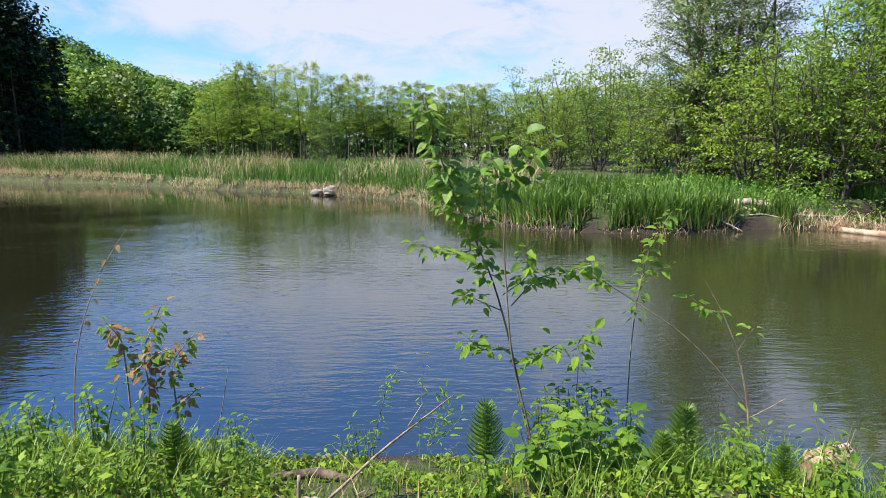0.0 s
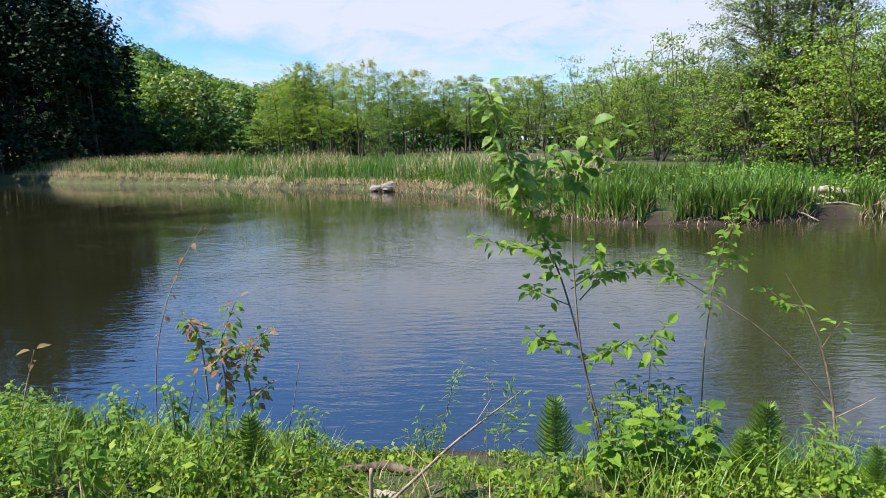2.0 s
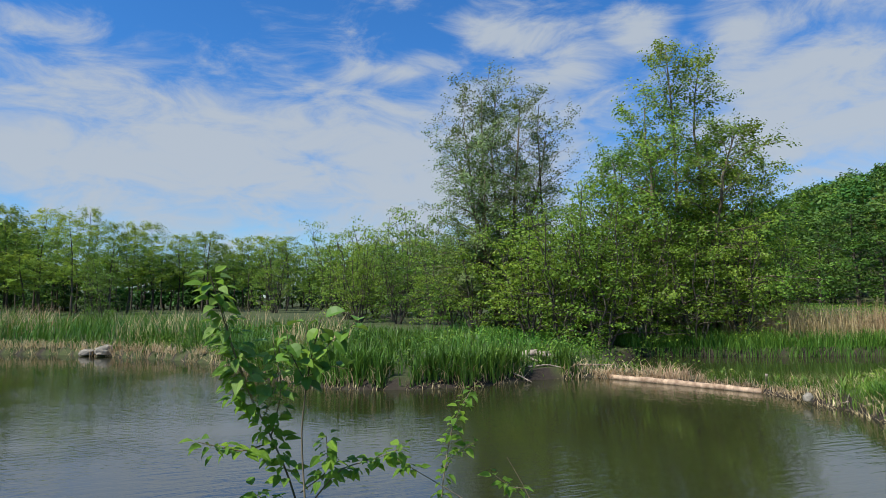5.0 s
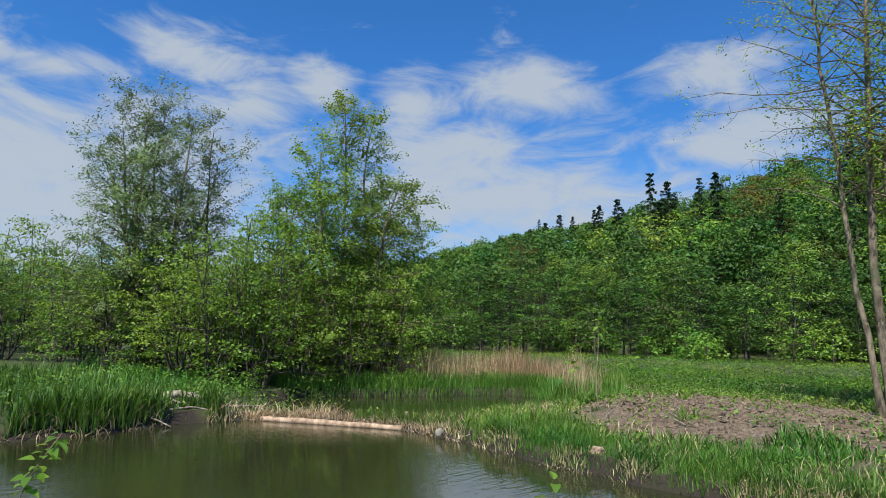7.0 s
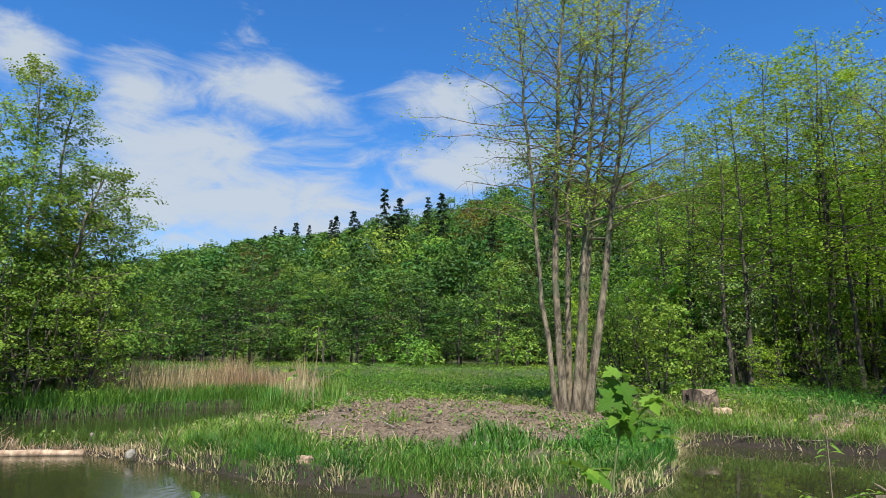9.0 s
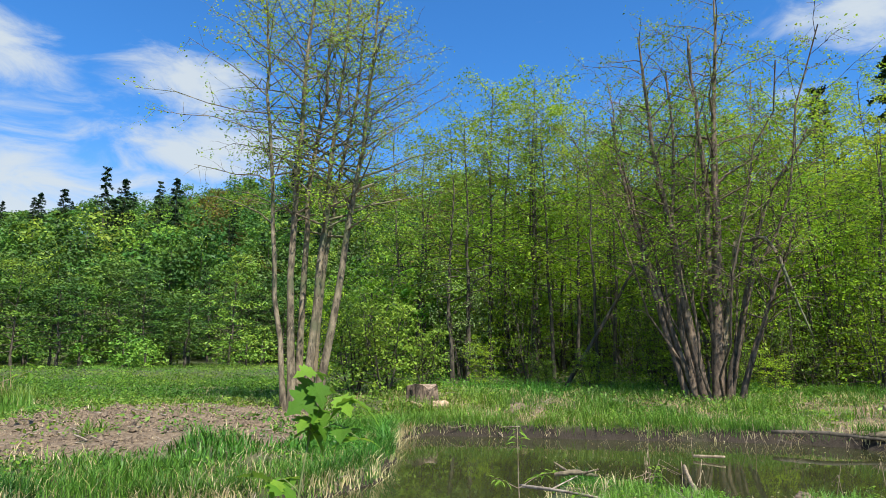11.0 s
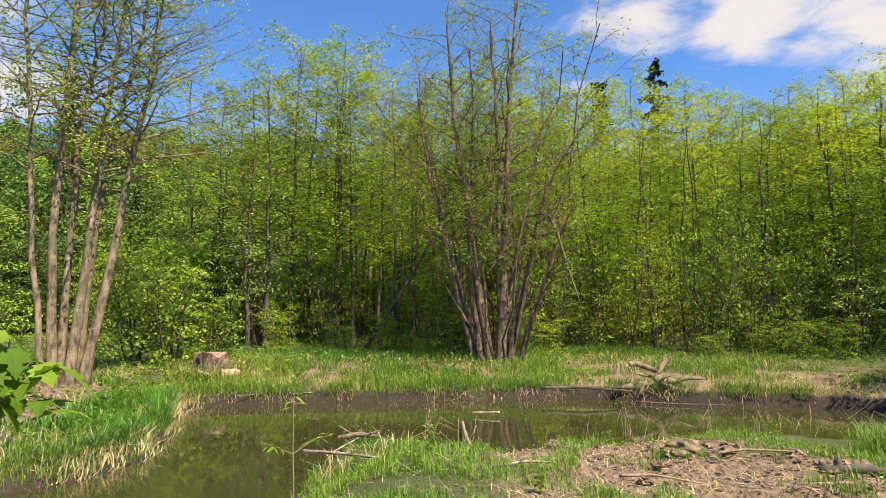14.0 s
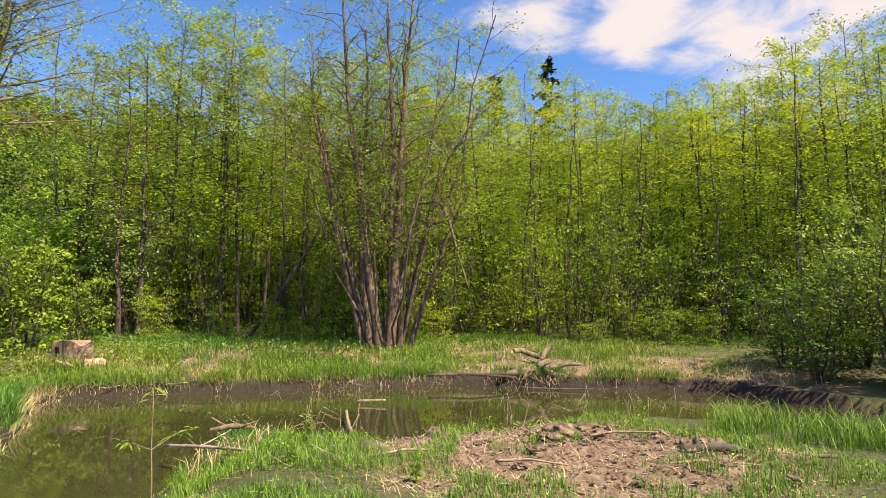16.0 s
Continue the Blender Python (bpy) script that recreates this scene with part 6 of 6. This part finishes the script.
wood_piece("log", "peeled tan log lying along the water's edge", [[(9.85, 15.3, 0.05, 0.075), (10.8, 13.5, 0.05, 0.08), (11.6, 11.75, 0.05, 0.07)]], CUTWOOD, "log", part="trunk")
wood_piece("driftwood", "bleached driftwood branch on the far bank", [[(8.2, 18.4, 0.42, 0.1), (8.8, 17.8, 0.55, 0.12), (9.2, 17.2, 0.45, 0.07)], [(8.6, 18.0, 0.5, 0.05), (8.4, 17.5, 0.45, 0.04), (8.5, 16.9, 0.38, 0.02)], [(8.9, 17.6, 0.5, 0.05), (9.3, 17.8, 0.55, 0.03)]], DEADWOOD)
wood_piece("driftwood", "thin grey sticks washed up beside the log", [[(8.9, 16.3, 0.32, 0.03), (9.6, 16.2, 0.3, 0.03), (10.4, 15.9, 0.3, 0.015)], [(7.6, 16.3, 0.3, 0.03), (8.4, 16.2, 0.36, 0.025), (8.9, 15.9, 0.25, 0.01)], [(7.0, 15.9, 0.3, 0.025), (7.3, 15.6, 0.15, 0.02), (7.5, 15.4, 0.02, 0.012)]], DEADWOOD)
wood_piece("stake", "short pale stake at the end of the log", [[(11.9, 11.9, 0.0, 0.04), (11.9, 11.9, 0.42, 0.035)]], DEADWOOD, "stake", part="pole")
wood_piece("dead_stick", "long dry stick leaning over the near bank", [[(-0.58, 2.54, 0.6, 0.008), (-0.32, 2.99, 0.66, 0.007), (0.05, 3.35, 0.8, 0.003)], [(-0.2, 3.12, 0.72, 0.004), (-0.12, 3.2, 0.82, 0.002)]], TWIG, "stick", 6)
wood_piece("dead_stick", "short upright dry twig", [[(-0.68, 2.62, 0.5, 0.011), (-0.67, 2.63, 0.72, 0.009)]], TWIG, "stick", 6)
wood_piece("bank_log", "weathered broken log half hidden in herbs", [[(-0.98, 3.12, 0.43, 0.02), (-0.7, 3.16, 0.44, 0.03), (-0.42, 3.05, 0.43, 0.02)]], BARK_RED, "log", part="trunk")
wood_piece("wood_chunk", "pale split chunk of wood on the bank", [[(-0.72, 2.78, 0.5, 0.02), (-0.6, 2.72, 0.52, 0.035), (-0.5, 2.7, 0.5, 0.02)], [(-0.66, 2.66, 0.5, 0.015), (-0.56, 2.64, 0.53, 0.025), (-0.48, 2.68, 0.5, 0.015)]], DEADWOOD, part="block")
wood_piece("wood_chunk", "orange-brown cut log end at the water's edge", [[(2.28, 3.62, 0.14, 0.09), (2.45, 3.7, 0.17, 0.11), (2.58, 3.7, 0.17, 0.1)], [(2.3, 3.66, 0.24, 0.025), (2.56, 3.7, 0.28, 0.022)]], CUTWOOD, part="block")
wood_piece("wood_chunk", "cut log end at the peninsula's edge", [[(10.95, 6.3, 0.24, 0.16), (10.95, 5.95, 0.24, 0.17)], [(11.2, 5.7, 0.2, 0.08), (11.1, 5.4, 0.25, 0.09)]], CUTWOOD, part="block")
# Uprooted stump lying at the pool's far edge.
rr = random.Random(4)
rows = [[(15.2, -11.4, 0.32, 0.1), (14.7, -12.2, 0.45, 0.2), (14.25, -12.9, 0.35, 0.13)], [(14.6, -12.3, 0.5, 0.16), (14.72, -12.5, 0.85, 0.13), (14.6, -12.8, 1.15, 0.07)], [(14.75, -12.4, 0.8, 0.12), (14.95, -11.9, 0.98, 0.11), (15.0, -11.7, 0.98, 0.1)],
        [(14.5, -12.3, 0.45, 0.14), (14.2, -12.9, 0.62, 0.11), (14.0, -13.3, 0.6, 0.04)], [(14.4, -12.4, 0.4, 0.13), (14.05, -12.75, 0.25, 0.12), (13.85, -12.95, 0.02, 0.08)]]
for k in range(14):
    a, L = rr.uniform(0, 6.28), rr.uniform(0.5, 1.1)
    zz = rr.uniform(-0.4, 0.35)
    rows.append([(14.6, -12.3, 0.45, 0.08), (14.6 + math.cos(a) * L * 0.5, -12.3 + math.sin(a) * L * 0.5, 0.5 + zz * 0.4, 0.045), (14.6 + math.cos(a + 0.4) * L, -12.3 + math.sin(a + 0.4) * L, max(0.05, 0.45 + zz), 0.014)])
rows = [[(x, y, z, r * 0.68) for x, y, z, r in ln] for ln in rows]
wood_piece("root_stump", "uprooted stump with twisted roots at the pool's edge", rows, BARK_BROWN, "stump", 8, part="root")
wood_piece("fallen_branch", "fallen dark branch lying over the muddy shore", [[(16.2, -9.6, 0.32, 0.05), (15.6, -10.6, 0.35, 0.05), (14.9, -11.7, 0.25, 0.03)], [(14.4, -11.4, 0.05, 0.03), (13.7, -12.0, 0.04, 0.025), (12.9, -12.9, 0.06, 0.015)]], BARK)
wood_piece("sunken_branch", "bare branch sticking out of the channel", [[(12.8, -5.6, 0.02, 0.03), (12.6, -5.5, 0.18, 0.03), (11.6, -5.1, 0.1, 0.035), (10.4, -4.75, -0.05, 0.03)], [(14.4, -6.6, 0.06, 0.03), (14.0, -7.1, 0.1, 0.025)]], TWIG)
wood_piece("dead_branch", "grey branch lying on the near bank by the channel", [[(10.6, -1.95, 0.3, 0.025), (9.8, -2.35, 0.38, 0.022), (9.0, -2.8, 0.42, 0.012)], [(10.0, -2.25, 0.36, 0.014), (10.2, -2.7, 0.5, 0.006)]], DEADWOOD)
wood_piece("wood_chunk", "broken grey stump on the tip of the near bank", [[(11.4, -2.7, 0.3, 0.03), (11.25, -3.0, 0.36, 0.045), (11.2, -3.35, 0.3, 0.02)], [(11.3, -2.9, 0.35, 0.025), (11.6, -2.75, 0.46, 0.01)], [(11.2, -3.1, 0.34, 0.025), (11.0, -3.3, 0.44, 0.01)]], BARK_BROWN, part="block")
wood_piece("leaning_trunk", "dead leaning trunk among the alders", [[(25.54, -7.2, 0.9, 0.09), (25.43, -9.27, 4.11, 0.07), (25.0, -10.3, 6.1, 0.04)]], BARK, "trunk", part="trunk")
wood_piece("leaning_trunk", "thin dead trunk leaning in the wood", [[(31.1, -1.2, 0.9, 0.07), (30.98, -3.08, 3.8, 0.06), (30.63, -5.47, 6.0, 0.04)]], BARK, "trunk", part="trunk")
wood_piece("broken_limb", "snapped pale limb hanging from the alder clump", [[(20.3, -11.6, 5.9, 0.07), (19.4, -12.0, 5.9, 0.06), (18.9, -12.05, 5.3, 0.05), (18.49, -12.16, 4.06, 0.04), (18.1, -12.36, 2.77, 0.02)], [(20.3, -11.6, 5.9, 0.09), (20.7, -11.2, 3.0, 0.1), (20.8, -11.0, 0.6, 0.12)]], BARK_PALE, "branch")
wood_piece("fallen_branch", "dark broken branch on the dug-over bank", [[(5.75, -6.4, 0.62, 0.05), (5.5, -6.7, 0.66, 0.06), (5.2, -7.0, 0.6, 0.03)], [(5.6, -6.5, 0.64, 0.03), (5.9, -6.9, 0.72, 0.015)], [(5.1, -7.1, 0.6, 0.03), (4.7, -7.6, 0.6, 0.02)]], BARK)
for k, (x0, y0, x1, y1) in enumerate([(6.5, -4.4, 5.9, -4.9), (7.4, -3.4, 7.1, -4.2), (5.4, -5.6, 4.9, -6.5), (8.4, -3.5, 8.8, -4.4), (6.8, -5.9, 6.2, -6.6), (16.5, 5.0, 17.6, 6.4), (15.2, 6.6, 16.0, 7.5), (13.9, 5.6, 14.4, 6.4)]):
    za, zb = on_ground(x0, y0, -0.03), on_ground(x1, y1, -0.05)
    wood_piece("dead_stick", "dry stick lying on bare soil", [[(x0, y0, za, 0.018), ((x0 + x1) / 2 + 0.05, (y0 + y1) / 2, (za + zb) / 2 + 0.03, 0.015), (x1, y1, zb, 0.008)]], DEADWOOD if k % 2 else TWIG, "stick", 6)


def tree_stump():
    ob = thing("tree_stump", "wide sawn tree stump with pale top and rough bark", "stump")
    ob.location = (21.9, -1.3, on_ground(21.9, -1.3))
    n, rng = 44, np.random.default_rng(8)
    a = np.arange(n) * 2 * np.pi / n
    flare = 1 + 0.09 * np.sin(5 * a) + 0.05 * np.sin(11 * a + 1)
    lip = 0.03 * np.sin(3 * a) - 0.02 * np.cos(a) - 0.12 * np.exp(-((a - 3.6) / 0.35) ** 2)
    rings = []
    for r, z in [(0.74, -0.1), (0.6, 0.06), (0.53, 0.16), (0.5, 0.32), (0.5, 0.48), (0.49, 0.62)]:
        w = r * flare * (1 + 0.045 * rng.normal(size=n))
        rings.append(np.stack([np.cos(a) * w, np.sin(a) * w, np.full(n, z) + (lip if z > 0.55 else lip * z)], 1))
    i = np.arange(5 * n)
    j = i // n * n + (i % n + 1) % n
    part_of("bark", mesh_of("bark", np.concatenate(rings), [np.stack([i, j, j + n, i + n], 1)], BARK_RED), ob)
    top = np.stack([np.cos(a) * 0.465 * flare, np.sin(a) * 0.465 * flare, 0.625 + lip], 1)
    V = np.concatenate([top, [[0, 0, 0.65]]])
    part_of("cut_face", mesh_of("cut_face", V, [np.stack([np.arange(n), (np.arange(n) + 1) % n, np.full(n, n)], 1)], OLDCUT), ob, "pale sawn wood face")


tree_stump()
wood_piece("wood_chunk", "small sawn log beside the stump", [[(20.9, -1.6, 0.62, 0.16), (20.9, -1.95, 0.64, 0.17)], [(20.7, -1.2, 0.62, 0.07), (21.0, -0.9, 0.72, 0.05)]], CUTWOOD, part="block")

m_stone, n_, l_, b_, o_ = material("pale_stone")
v_ = noise_out(n_, l_, 7, 6, rough=0.65)
l_.new(ramp(n_, l_, v_, [(0.3, (0.15, 0.13, 0.1)), (0.7, (0.32, 0.28, 0.22))]), b_.inputs["Base Color"])
b_.inputs["Roughness"].default_value = 0.85
bump(n_, l_, b_, v_, 0.6, 0.03)


def stone(x, y, z, w, d, h, label, seed, crumbly=0.0):
    bm = bmesh.new()
    bmesh.ops.create_icosphere(bm, subdivisions=3, radius=1)
    for v in bm.verts:
        k = 1 + 0.28 * noise.noise(v.co * 1.6 + Vector((seed, 0, 0))) + 0.12 * noise.noise(v.co * 4 + Vector((0, seed, 0))) + crumbly * noise.noise(v.co * 9 + Vector((seed, seed, 0)))
        v.co = Vector((v.co.x * w * k, v.co.y * d * k, max(v.co.z, -0.5) * h * k))
    me = bpy.data.meshes.new("stone")
    bm.to_mesh(me)
    bm.free()
    me.materials.append(m_stone)
    ob = new("stone", me)
    ob.location, ob.rotation_euler = (x, y, z), (0, 0.1, seed)
    return tagged(ob, label, "stone")


stone(-5.2, 29.5, 0.2, 0.5, 0.35, 0.26, "pale flat boulder at the far water's edge", 1.0)
stone(-4.5, 29.2, 0.12, 0.3, 0.25, 0.16, "low grey stone beside the boulder", 2.0)
stone(-6.0, 29.9, 0.14, 0.35, 0.25, 0.16, "low grey stone beside the boulder", 3.0)
stone(11.25, 10.2, 0.15, 0.1, 0.1, 0.1, "small white stone on the shore", 4.0)
stone(8.9, -4.8, 0.3, 0.09, 0.07, 0.06, "small white stone on the near bank", 5.0)
stone(5.3, 16.0, 0.15, 0.25, 0.2, 0.14, "pale stone among shore straw", 6.0)
# Clods and litter on the dug-over soil.
for k, (x, y, s) in enumerate([(7.15, -6.4, 0.2), (6.9, -6.3, 0.14), (7.4, -5.7, 0.12), (5.6, -6.9, 0.15), (5.1, -5.0, 0.09), (6.1, -4.4, 0.09), (4.5, -6.3, 0.1), (7.0, -6.7, 0.12), (8.0, -4.6, 0.1), (7.1, -5.9, 0.22), (6.95, -5.6, 0.16), (7.2, -6.15, 0.17), (6.8, -5.95, 0.12), (5.9, -6.75, 0.14), (5.75, -6.95, 0.18), (5.45, -6.6, 0.12), (6.3, -6.75, 0.1), (4.9, -6.8, 0.12), (7.2, -4.7, 0.08), (6.6, -5.0, 0.07), (5.6, -5.4, 0.08), (4.6, -5.6, 0.09)]):
    ob = stone(x, y, on_ground(x, y, -0.03), s, s * 0.8, s * 0.45, "dark crumbly clod of dug earth", 7.0 + k, 0.55)
    ob.data.materials[0] = DIRT
    ob.name = "earth_clod"
    ob["category"] = "clod"
g = np.random.default_rng(77)
lines = []
for sx, sy, sr, nn in ((6.2, -5.4, 2.2, 520), (17.8, 5.6, 3.6, 420), (15.6, -12.4, 2.0, 160), (8.6, -3.0, 1.8, 160), (20.3, 1.8, 2.0, 120), (0.0, 3.0, 1.6, 120)):
    x, y = sx + g.normal(size=nn) * sr * 0.6, sy + g.normal(size=nn) * sr * 0.6
    d = shore(x, y)
    z = ground_z(x, y, d) + 0.012
    for k in np.nonzero(d > 0.1)[0]:
        a, L = g.uniform(0, 6.28), g.uniform(0.05, 0.3)
        lines.append(np.array([[x[k], y[k], z[k], 0.0045], [x[k] + math.cos(a) * L * 0.7, y[k] + math.sin(a) * L * 0.7, z[k] + g.uniform(0, 0.03), 0.002]]))
V, F = tubes(lines, 4)
tagged(new("wood_litter", mesh_of("wood_litter", V, [F], TWIG)), "twigs, bark and roots scattered over dug soil", "litter", kind="stuff")
